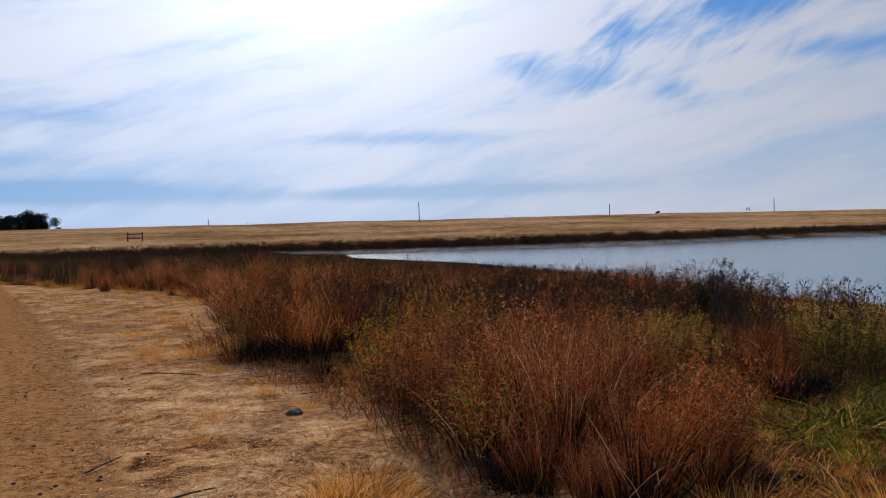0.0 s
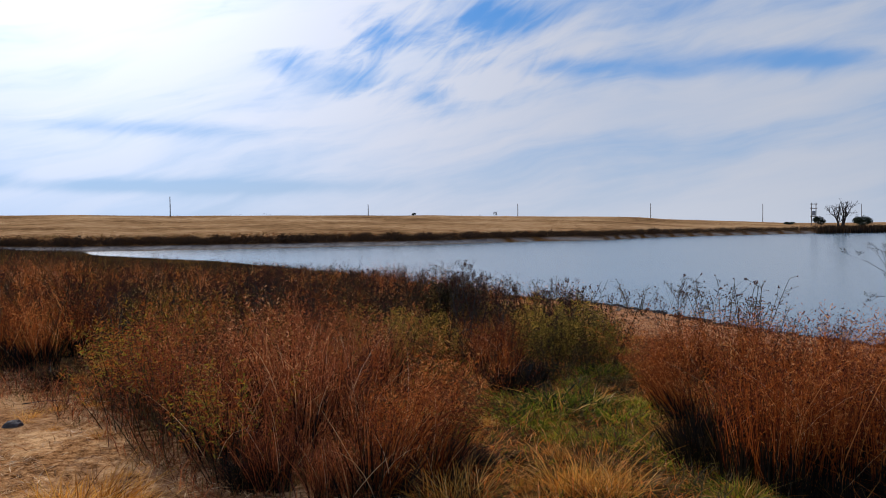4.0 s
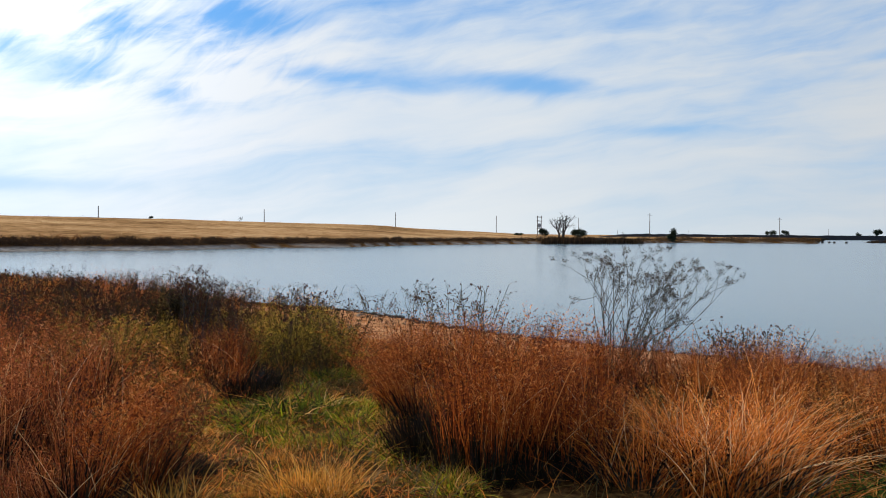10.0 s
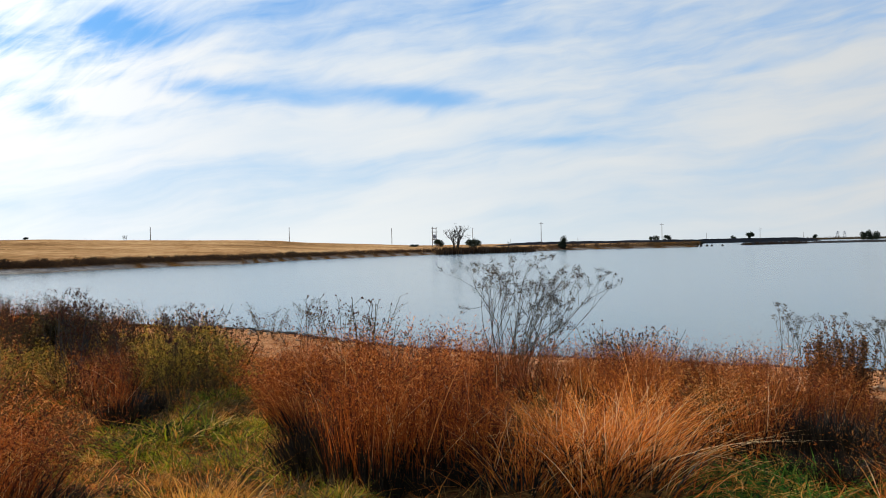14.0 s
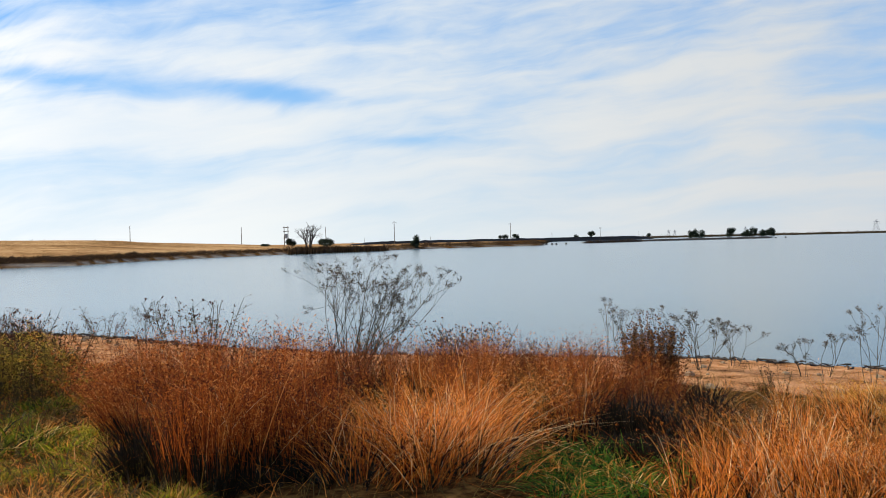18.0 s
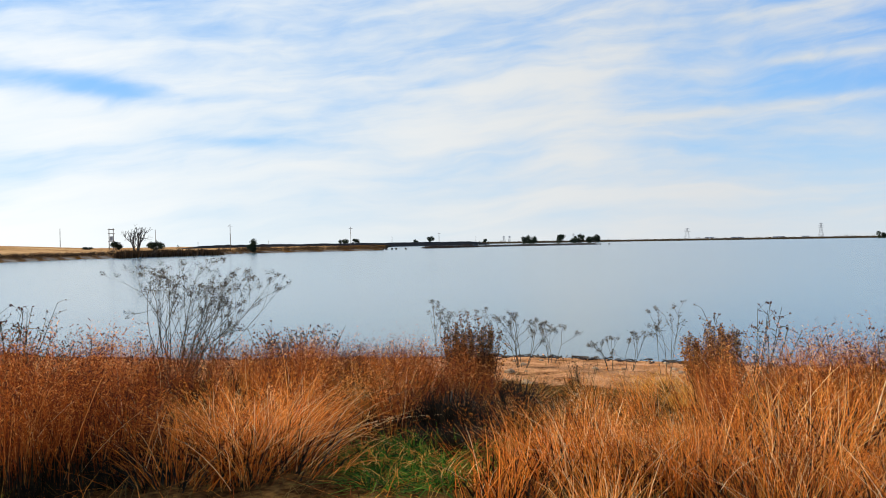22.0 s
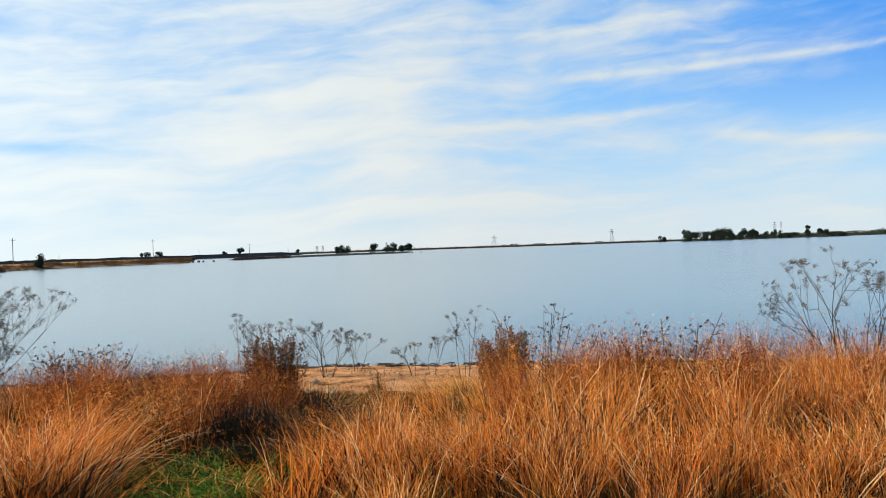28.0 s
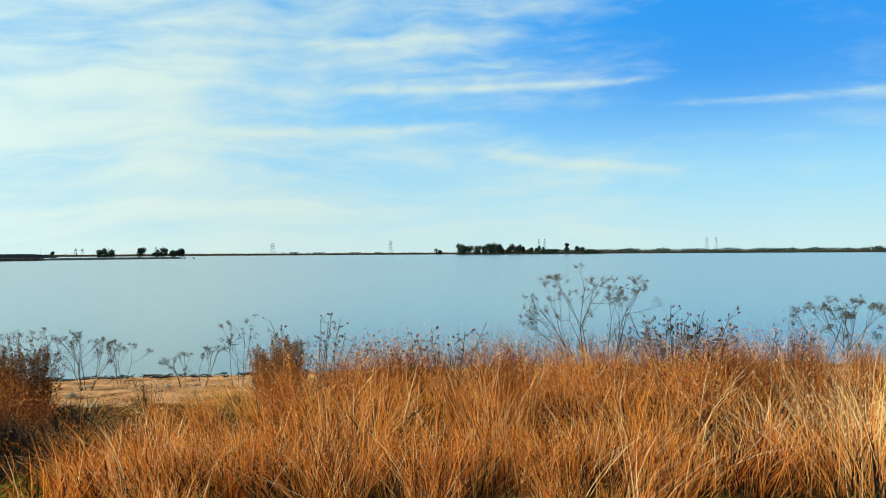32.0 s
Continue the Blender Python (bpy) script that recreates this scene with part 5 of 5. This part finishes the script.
stick([(-3.67, 9.42, 0), (-3.45, 9.38, .01), (-3.2, 9.36, 0), (-2.9, 9.21, 0)], .014, "thin dry stick lying on the straw")
stick([(-2.52, 5.39, 0), (-2.47, 5.55, .01), (-2.40, 5.72, .02)], .012, "short forked stick at the edge of the track")
stick([(-2.43, 5.62, .01), (-2.50, 5.74, .02), (-2.53, 5.82, .02)], .008, "short thin twig at the edge of the track")
stick([(-1.75, 4.75, 0), (-1.62, 4.86, .01), (-1.5, 4.98, 0)], .014, "dark stick lying on the straw")
stick([(-1.5, 8.0, 0), (-1.3, 8.05, .01), (-1.1, 8.03, 0)], .009, "thin grey stick near the tussocks")
rock = tagged(new("dark_stone", lump(5, .085, STONE, .55, "dark_stone")), "dark stone lying in the trampled straw", "stone")
rock.matrix_basis = pose(-1.38, 7.04, float(ground_z(-1.38, 7.04)) + .02, 0, 0, 30)
pale = tagged(new("pale_stone", lump(6, .06, STONE, .5, "pale_stone")), "small pale stone beside the rust tussock", "stone")
pale.matrix_basis = pose(-2.85, 10.3, float(ground_z(-2.85, 10.3)) + .015, 0, 0, 75)


def track_gravel():
    rng = np.random.default_rng(5)
    kinds = [lump(20 + k, .012, STONE, .6, "pebble") for k in range(3)]
    x, y = rng.uniform(-9, -1.6, 900), rng.uniform(4.4, 14, 900)
    ok = (x < np.interp(y, ROAD_Y, ROAD_X) + .5)
    x, y = x[ok], y[ok]
    vs, fs = [], []
    for k, (px, py) in enumerate(zip(x, y)):
        me = kinds[k % 3]
        co = np.array([v.co for v in me.vertices]) * rng.uniform(.4, 1.4)
        vs.append(co + [px, py, float(ground_z(px, py)) + .004])
        fs.append(np.array([p.vertices for p in me.polygons]))
    tagged(new("track_gravel", mesh_of("track_gravel", *join(list(zip(vs, fs))), STONE)), "small pebbles scattered on the dirt track", "gravel", kind="stuff")


track_gravel()


# ---------------------------------------------------------------- far shore and hill
def polar(a, r):
    return r * math.sin(radians(a)), r * math.cos(radians(a))


def far_belt(name, label, mat, seed, count, az, depth, height, width, per=12, at=None, reeds=False):
    """Brush or reeds far off, in ragged clumps along an arc: one mesh."""
    rng = np.random.default_rng(seed)
    a, s = rng.uniform(*az, count), rng.uniform(*depth, count)
    r = np.interp(a, FAR_A, FAR_R) + s if at is None else np.interp(a, *at) + s
    patch = np.array([noise.noise((q * .9, seed, 0)) + noise.noise((q * 3.3, seed, 4)) * .7 for q in a])
    h = rng.uniform(*height, count) * np.clip(1 + .45 * patch, .45, 1.6)
    x, y = r * np.sin(np.radians(a)), r * np.cos(np.radians(a))
    w = rng.uniform(*width, count)
    foot = np.stack([x, y, np.maximum(ground_z(x, y), -.1) - .05], -1)
    n = count * per
    H, W = np.repeat(h, per), np.repeat(w, per)
    if reeds:
        base = np.repeat(foot, per, 0) + np.c_[rng.normal(0, 1, (n, 2)) * W[:, None], np.zeros(n)]
        v, f = blades(rng, base, H * rng.uniform(.7, 1.1, n), rng.normal(0, .12, (n, 2)), W * rng.uniform(.2, .5, n), .3, segs=2)
    else:
        q = rng.uniform(0, 1, n)
        at3 = np.repeat(foot, per, 0) + np.c_[rng.normal(0, .5, (n, 2)) * (W * (1.1 - .7 * q))[:, None], H * q * .9]
        v, f = flakes(rng, at3, H * rng.uniform(.2, .42, n), H * rng.uniform(.08, .18, n), -.5)
    tagged(new(name, mesh_of(name, v, f, mat)), label, "brush", kind="stuff")


far_belt("shore_brush", "dark brown brush along the far bank", REED, 301, 9000, (-40, 43), (3.6, 10), (.35, .8), (.4, 1.0), 14)
far_belt("brush_tops", "reddish brush above the far bank", BROWN_LEAF, 311, 1800, (-40, 43), (8, 13), (.3, .7), (.5, 1.1), 12)
far_belt("mud_tufts", "small dark tufts on the far mud", REED, 312, 350, (-14, 43), (.8, 4), (.2, .5), (.3, .6), 8)
far_belt("bank_grass", "tawny grass on the far bank", OLIVE, 302, 1600, (-40, 44), (11, 20), (.2, .5), (.4, .9))
far_belt("hill_grass", "uneven dry grass on the golden hill", PALE_STRAW, 303, 3400, (-32, 42), (14, 170), (.15, .45), (.5, 1.4), 8)
far_belt("hill_scrub", "dark low scrub scattered over the hill", OLIVE, 313, 450, (-32, 42), (14, 170), (.25, .6), (.6, 1.8), 10)
far_belt("reed_island", "dense dark reeds standing in the lake", REED, 304, 1200, (43.2, 49.7), (-9, -1), (1.3, 1.9), (.4, .7), 10, reeds=True)
far_belt("spit_brush", "low dark brush on the tan spit", REED, 305, 1500, (49.6, 61.3), (1, 16), (.4, 1.1), (.6, 1.4))
far_belt("spit_grass", "tawny grass on the spit", OLIVE, 306, 500, (49.4, 56), (2, 50), (.2, .5), (.5, 1.2))
far_belt("far_brush", "thin dark line of brush on the distant shore", REED, 307, 2600, (62.5, 128), (2, 30), (.8, 2.4), (2.0, 5.0))
far_belt("far_treeline", "low distant tree line beyond the lake", LEAF, 308, 2600, (99, 132), (30, 160), (2.2, 4.6), (3.0, 7.0), 16)


def ridge(name, label, mat, az, radii, half, top, kind="structure", steps=60, category="levee"):
    """A long low bank along an arc, with sloping sides and an uneven crest."""
    verts, faces = [], []
    a = np.linspace(az[0], az[1], steps)
    for k, q in enumerate(a):
        r = np.interp(q, az, radii)
        ends = min(1.0, k / 9, (steps - 1 - k) / 4) ** .5
        bump = 1 + .15 * noise.noise((q * 2.0, r * .01, 2))
        for d, z in ((-half, -.4), (-half * .35, top * ends * bump), (half * .35, top * ends * bump), (half, -.4)):
            x, y = polar(q, r + d)
            verts.append((x, y, z))
    for k in range(steps - 1):
        for c in range(3):
            faces.append((k * 4 + c, k * 4 + c + 1, k * 4 + c + 5, k * 4 + c + 4))
    tagged(new(name, mesh_of(name, verts, faces, mat)), label, category, kind=kind)


ridge("levee", "long dark earth levee behind the spit", LEVEE, (46, 69), (330, 640), 9, 2.75)
ridge("islet", "low grassy islet in the lake", LEVEE, (64.1, 68.2), (312, 345), 7, .9, category="islet")
ridge("long_islet", "long low grassy strip in the lake", LEVEE, (67.5, 76.8), (352, 400), 8, .8, category="islet")
far_belt("islet_reeds", "dark olive reeds on the islet", REED, 309, 500, (64.3, 68), (-5, 5), (.6, 1.4), (.5, 1.0), 10, reeds=True, at=((64.1, 68.2), (312, 345)))
far_belt("long_islet_reeds", "dark reeds on the long islet", REED, 310, 800, (67.7, 76.5), (-5, 5), (.4, 1.0), (.6, 1.4), at=((67.5, 76.8), (352, 400)))


def leafy_tree(a, r, height, width, seed, label, name="tree", category="tree", z=None, stem=.25, size=None, group=""):
    """Tapered trunk, forking limbs and a ragged crown of leaf clumps with gaps."""
    rng = np.random.default_rng(seed)
    height, width = height * 1.12, width * 1.25
    x, y = polar(a, r)
    ob = thing(name, x, y, float(ground_z(x, y)) - .05 if z is None else z, label, category, group)
    wood, at = [], []
    top = height * stem
    wood.append(tube([(0, 0, 0), (.02 * width, 0, top * .5), (0, .02 * width, top), (.05 * width, 0, height * .7)], height * .03, height * .01, 6))
    lobes = rng.integers(6, 9)
    for k in range(lobes):
        t = rng.uniform(0, 6.28)
        q = rng.uniform(.15, .36) * width
        c = np.array([math.cos(t) * q, math.sin(t) * q, top + (height * .82 - top) * rng.uniform(.12, 1) * (1 - .5 * q / width)])
        wood.append(tube([(0, 0, top * rng.uniform(.6, 1)), c * [.5, .5, .75], c], height * .012, height * .004, 4))
        rad = rng.uniform(.16, .26) * width
        n = 420
        d = rng.normal(size=(n, 3))
        d /= np.linalg.norm(d, axis=1, keepdims=True)
        at.append(c + d * rad * rng.uniform(.35, 1.1, (n, 1)) * [1, 1, min(1.2, 1.15 * height / width)])
    at = np.concatenate(at)
    size = size or max(width, height) * .055
    part("trunk", mesh_of("trunk", *join(wood), BARK), ob)
    part("crown", mesh_of("crown", *flakes(rng, at, rng.uniform(.7, 1.5, len(at)) * size, rng.uniform(.5, 1.0, len(at)) * size, .8), LEAF), ob)
    return ob


def bare_tree(a, r, height, seed, label):
    """A dead tree: forked trunk, tapering limbs and fine twigs, no leaves."""
    rng = np.random.default_rng(seed)
    x, y = polar(a, r)
    ob = thing("dead_tree", x, y, float(ground_z(x, y)) - .1, label, "tree")
    trunk, limbs, twigs = [], [], []

    def grow(p, way, length, radius, depth):
        pts = [np.array(p)]
        for _ in range(4):
            way = way + rng.normal(0, .06 if depth == 4 else .16, 3) + np.array([0, 0, .10])
            way /= np.linalg.norm(way)
            pts.append(pts[-1] + way * length / 4)
        (trunk if depth == 4 else limbs if depth > 1 else twigs).append(tube(pts, radius, radius * .55, 5 if depth > 1 else 3))
        if depth:
            for k in range(3 if depth < 4 else 4):
                start = pts[-1] if k == 0 else pts[rng.integers(2, 5)]
                grow(start, way + rng.normal(0, .5, 3), length * rng.uniform(.5, .72), radius * .58, depth - 1)

    for lean in ((-.30, .05, 1), (.28, -.05, 1), (-.08, .2, 1), (.09, -.2, 1)):
        grow((lean[0] * 1.5, 0, 0), np.array(lean, float), height * .34, height * .022, 4)
    pieces = {"trunk": trunk, "limb_work": limbs, "twig_work": twigs}
    top = max(v[:, 2].max() for v, _ in limbs + twigs)
    wide = height * .36 / np.percentile(np.abs(np.concatenate([v[:, :2] for v, _ in twigs])), 97)
    for key, val in pieces.items():
        v, f = join(val)
        part(key, mesh_of(key, v * [wide, wide, height / top], f, DEAD_BARK), ob, kind="" if key == "trunk" else "stuff")
    return ob


bare_tree(44.3, 205, 7.2, 3, "bare dead tree with forked grey limbs on the far shore")
bare_tree(21.3, 262, 2.0, 8, "small bare sapling on the crest of the hill")
leafy_tree(45.6, 222, 2.9, 3.8, 21, "round dark bush beside the dead tree", "bush", "bush", stem=.12)
leafy_tree(42.95, 300, 3.0, 3.6, 22, "dark bush under the power structure", "bush", "bush", stem=.1)
leafy_tree(51.92, 243, 4.5, 3.6, 23, "dense dark bush standing at the water", "bush", "bush", stem=.08)
leafy_tree(15.35, 258, .9, 1.2, 24, "small dark bush on the hill's crest", "bush", "bush", stem=.1)
leafy_tree(41.2, 300, 1.0, 3.0, 25, "low dark bush on the plain", "bush", "bush", stem=.1)
for k, (a, r, h, w) in enumerate(((-30.3, 330, 6.8, 9), (-29.5, 330, 7.2, 9), (-28.7, 335, 6.6, 9), (-28.0, 330, 7.6, 9), (-27.2, 332, 6.8, 9), (-26.7, 335, 6.4, 7), (-26.0, 330, 1.8, 2))):
    leafy_tree(a, r, h, w, 40 + k, "dark leafy tree at the edge of the field", "field_tree", group="trees at the edge of the field", stem=.12)
for k, (a, r, h, w) in enumerate(((58.05, 560, 3.4, 3.4), (58.45, 560, 4.2, 3.8), (59.2, 560, 4.2, 4.6), (63.55, 600, 3.2, 3.6), (64.6, 600, 5.2, 5), (68.6, 620, 2.8, 3.4))):
    leafy_tree(a, r, h, w, 60 + k, "dark tree beyond the levee", "levee_tree", group="trees beyond the levee", z=2.0 - .3, stem=.1)
for k, (a, r, h, w) in enumerate(((71.5, 690, 6.6, 6.5), (71.95, 690, 9.4, 8), (74.05, 690, 7.0, 7), (74.95, 690, 6.0, 6), (75.35, 690, 7.0, 7), (76.0, 690, 6.0, 6.5), (76.5, 690, 7.0, 7), (94.7, 800, 6, 7))):
    leafy_tree(a, r, h, w, 80 + k, "dark tree standing on the distant shore", "shore_tree", group="trees on the distant shore", z=-.2, stem=.12)
GROVE = ((96.3, 11, 10), (96.9, 9, 9), (97.4, 8.5, 9), (97.9, 9, 9), (98.4, 10.5, 9), (98.9, 11.5, 10), (99.2, 9, 8), (99.9, 9, 8), (100.3, 11.5, 9), (100.7, 9, 8), (101.3, 7.5, 7), (101.9, 8.5, 5), (102.2, 7.5, 5), (102.9, 5, 13), (104.7, 9, 4), (105.0, 7, 5), (105.6, 4.5, 9), (106.2, 4, 9))
for k, (a, h, w) in enumerate(GROVE):
    leafy_tree(a, 760, h, w, 100 + k, "dark leafy tree in a grove at the water", "grove_tree", group="grove on the distant shore", z=-.1, stem=.08)
cypress = leafy_tree(103.98, 760, 11.5, 4, 130, "narrow dark cypress standing apart from the grove", "cypress", z=-.1, stem=.05)
ridge("grove_bank", "low earth bank under the grove", LEVEE, (95.8, 106.6), (768, 768), 9, .5, category="bank")


# ---------------------------------------------------------------- poles and pylons
def box(bm, x0, x1, y0, y1, z0, z1):
    m = Matrix.Translation(((x0 + x1) / 2, (y0 + y1) / 2, (z0 + z1) / 2)) @ Matrix.Diagonal((x1 - x0, y1 - y0, z1 - z0, 1))
    got = bmesh.ops.create_cube(bm, size=1.0, matrix=m)
    bmesh.ops.bevel(bm, geom=list({e for v in got["verts"] for e in v.link_edges}), offset=min(x1 - x0, y1 - y0, z1 - z0) * .12, segments=1, affect="EDGES")


def solid(name, mat, *boxes):
    bm = bmesh.new()
    for b in boxes:
        box(bm, *b)
    me = bpy.data.meshes.new(name)
    bm.to_mesh(me)
    bm.free()
    me.materials.append(mat)
    return me


def utility_pole(a, r, top_el, arm=True, z=None):
    x, y = polar(a, r)
    z = float(ground_z(x, y)) if z is None else z
    high = 2.2 + r * math.tan(radians(top_el)) - z
    ob = thing("utility_pole", x, y, z - .3, "tall weathered wooden utility pole standing in dry grass", "utility pole", "line of utility poles")
    ob.rotation_euler = (0, 0, radians(-a + 35))
    part("pole", mesh_of("pole", *tube([(0, 0, 0), (.02, 0, high * .5), (0, 0, high + .3)], .15, .11, 8), WOOD, True), ob)
    if arm:
        part("crossarm", solid("crossarm", WOOD, (-1.1, 1.1, -.16, -.06, high - .55, high - .42)), ob)
        for q in (-1.0, -.45, .45, 1.0):
            part("insulator", mesh_of("insulator", *tube([(q, -.11, high - .42), (q, -.11, high - .32), (q, -.11, high - .25)], .05, .03, 6), STONE), ob)
    return ob


for a, r, e, arm in ((-16.55, 300, 1.53, False), (-1.66, 235, 2.29, False), (12.04, 265, 1.68, False), (22.9, 300, 1.62, False), (32.25, 330, 1.51, False), (39.58, 370, 1.31, False), (45.47, 400, 1.20, False)):
    utility_pole(a, r, e, arm)
for a, r, e in ((50.44, 330, 1.54), (58.87, 420, 1.23), (65.25, 560, .74)):
    utility_pole(a, r, e, True, z=1.4)
for a, r, e in ((48.2, 700, .35), (53.0, 720, .33), (61.8, 800, .5), (67.9, 900, .42)):
    utility_pole(a, r, e, False, z=1.4)


def switch_frame(a, r):
    """Two poles joined by crossarms, carrying a transformer."""
    x, y = polar(a, r)
    z = float(ground_z(x, y))
    high = 2.2 + r * math.tan(radians(1.32)) - z
    ob = thing("transformer_frame", x, y, z - .2, "two-pole wooden power frame carrying a transformer", "power frame")
    ob.rotation_euler = (0, 0, radians(-a))
    for q in (-.7, .7):
        part("pole", mesh_of("pole", *tube([(q, 0, 0), (q, 0, high * .5), (q, 0, high + .2)], .16, .12, 8), WOOD, True), ob)
    for h in (.97, .78, .42):
        part("crossarm", solid("crossarm", WOOD, (-1.1, 1.1, -.25, -.1, high * h - .12, high * h + .12)), ob)
    part("transformer", solid("transformer", STEEL, (-.52, .52, -.55, .35, high * .46, high * .66)), ob, "grey transformer tank")
    return ob


switch_frame(42.7, 300)


def pylon(a, r, top_el, foot=6.0):
    """A lattice tower with three pairs of arms."""
    x, y = polar(a, r)
    high = 2.2 + r * math.tan(radians(top_el))
    ob = thing("pylon", x, y, -.2, "grey steel lattice power pylon on the far plain", "pylon", "far power pylons")
    ob.rotation_euler = (0, 0, radians(-a + 20))
    legs, braces = [], []
    levels = [0, .25, .45, .62, .76, .88, 1.0]
    half = [foot / 2 * (1 - q) ** 1.1 + foot * .09 for q in levels]
    corner = lambda k, c: np.array([half[k] * (1, -1, -1, 1)[c], half[k] * (1, 1, -1, -1)[c], levels[k] * high])  # noqa: E731
    for c in range(4):
        part("leg", mesh_of("leg", *tube([corner(k, c) for k in range(len(levels))], .3, .2, 4), STEEL), ob)
        for k in range(len(levels) - 1):
            braces.append(tube([corner(k, c), corner(k + 1, (c + 1) % 4)], .14, .14, 3))
            braces.append(tube([corner(k, (c + 1) % 4), corner(k + 1, c)], .14, .14, 3))
    part("bracing", mesh_of("bracing", *join(braces), STEEL), ob)
    for q in (.70, .83, .96):
        w = foot * (.75 if q < .9 else .5)
        part("arm", mesh_of("arm", *join([tube([(-w, 0, q * high), (0, 0, q * high + .8), (w, 0, q * high)], .2, .2, 4), tube([(-w, 0, q * high), (0, 0, q * high - .4), (w, 0, q * high)], .2, .2, 4)]), STEEL), ob)
    return ob


pylon(91.15, 2400, .89, 10)
pylon(82.72, 3000, .72, 16)
for a, r, e in ((74.9, 3000, .5), (75.4, 3200, .5), (69.9, 3000, .4), (70.3, 3200, .4), (101.9, 2800, .95), (102.3, 3000, .95), (113.5, 2600, .95), (114.1, 2650, .95)):
    pylon(a, r, e, 9)


def fence_frame():
    """A timber hitching frame in the field: two posts, two rails."""
    x, y = polar(-21.35, 143)
    ob = thing("timber_frame", x, y, float(ground_z(x, y)) - .1, "small timber rail frame standing in the golden field", "fence")
    ob.rotation_euler = (0, 0, radians(21))
    for q in (-1.15, 1.15):
        part("post", mesh_of("post", *tube([(q, 0, 0), (q, 0, .8), (q, 0, 1.75)], .11, .10, 6), DEAD_BARK), ob)
    for h in (.75, 1.45):
        part("rail", solid("rail", DEAD_BARK, (-1.3, 1.3, -.05, .05, h - .08, h + .08)), ob)


fence_frame()
for k, (a, r) in enumerate(((61.5, 280), (61.9, 283), (62.2, 281), (62.9, 284), (67.0, 330), (67.4, 332), (76.9, 392), (77.5, 395))):
    x, y = polar(a, r)
    stump = tagged(new("stump", lump(60 + k, .55, WRACK, .9, "stump")), "dark stump standing in shallow water", "stump", "stumps in the lake")
    stump.matrix_basis = pose(x, y, .1)
for k, (a, r, w, h) in enumerate(((84.2, 2600, 26, 6), (86.0, 2700, 40, 5), (88.6, 2700, 34, 5), (90.2, 2600, 20, 5))):
    x, y = polar(a, r)
    ob = thing("farm_building", x, y, 0, "low pale farm building on the horizon", "building", "farm buildings on the horizon")
    ob.rotation_euler = (0, 0, radians(-a))
    part("walls", solid("walls", PLASTER, (-w / 2, w / 2, -6, 6, 0, h * .7)), ob)
    bm = bmesh.new()
    p = [bm.verts.new(c) for c in ((-w / 2 - 1, -7, h * .7), (w / 2 + 1, -7, h * .7), (w / 2 + 1, 7, h * .7), (-w / 2 - 1, 7, h * .7), (-w / 2 - 1, 0, h), (w / 2 + 1, 0, h))]
    for face in ((0, 1, 5, 4), (2, 3, 4, 5), (0, 4, 3), (1, 2, 5), (3, 2, 1, 0)):
        bm.faces.new([p[q] for q in face])
    me = bpy.data.meshes.new("roof")
    bm.to_mesh(me)
    bm.free()
    me.materials.append(STEEL)
    part("roof", me, ob)
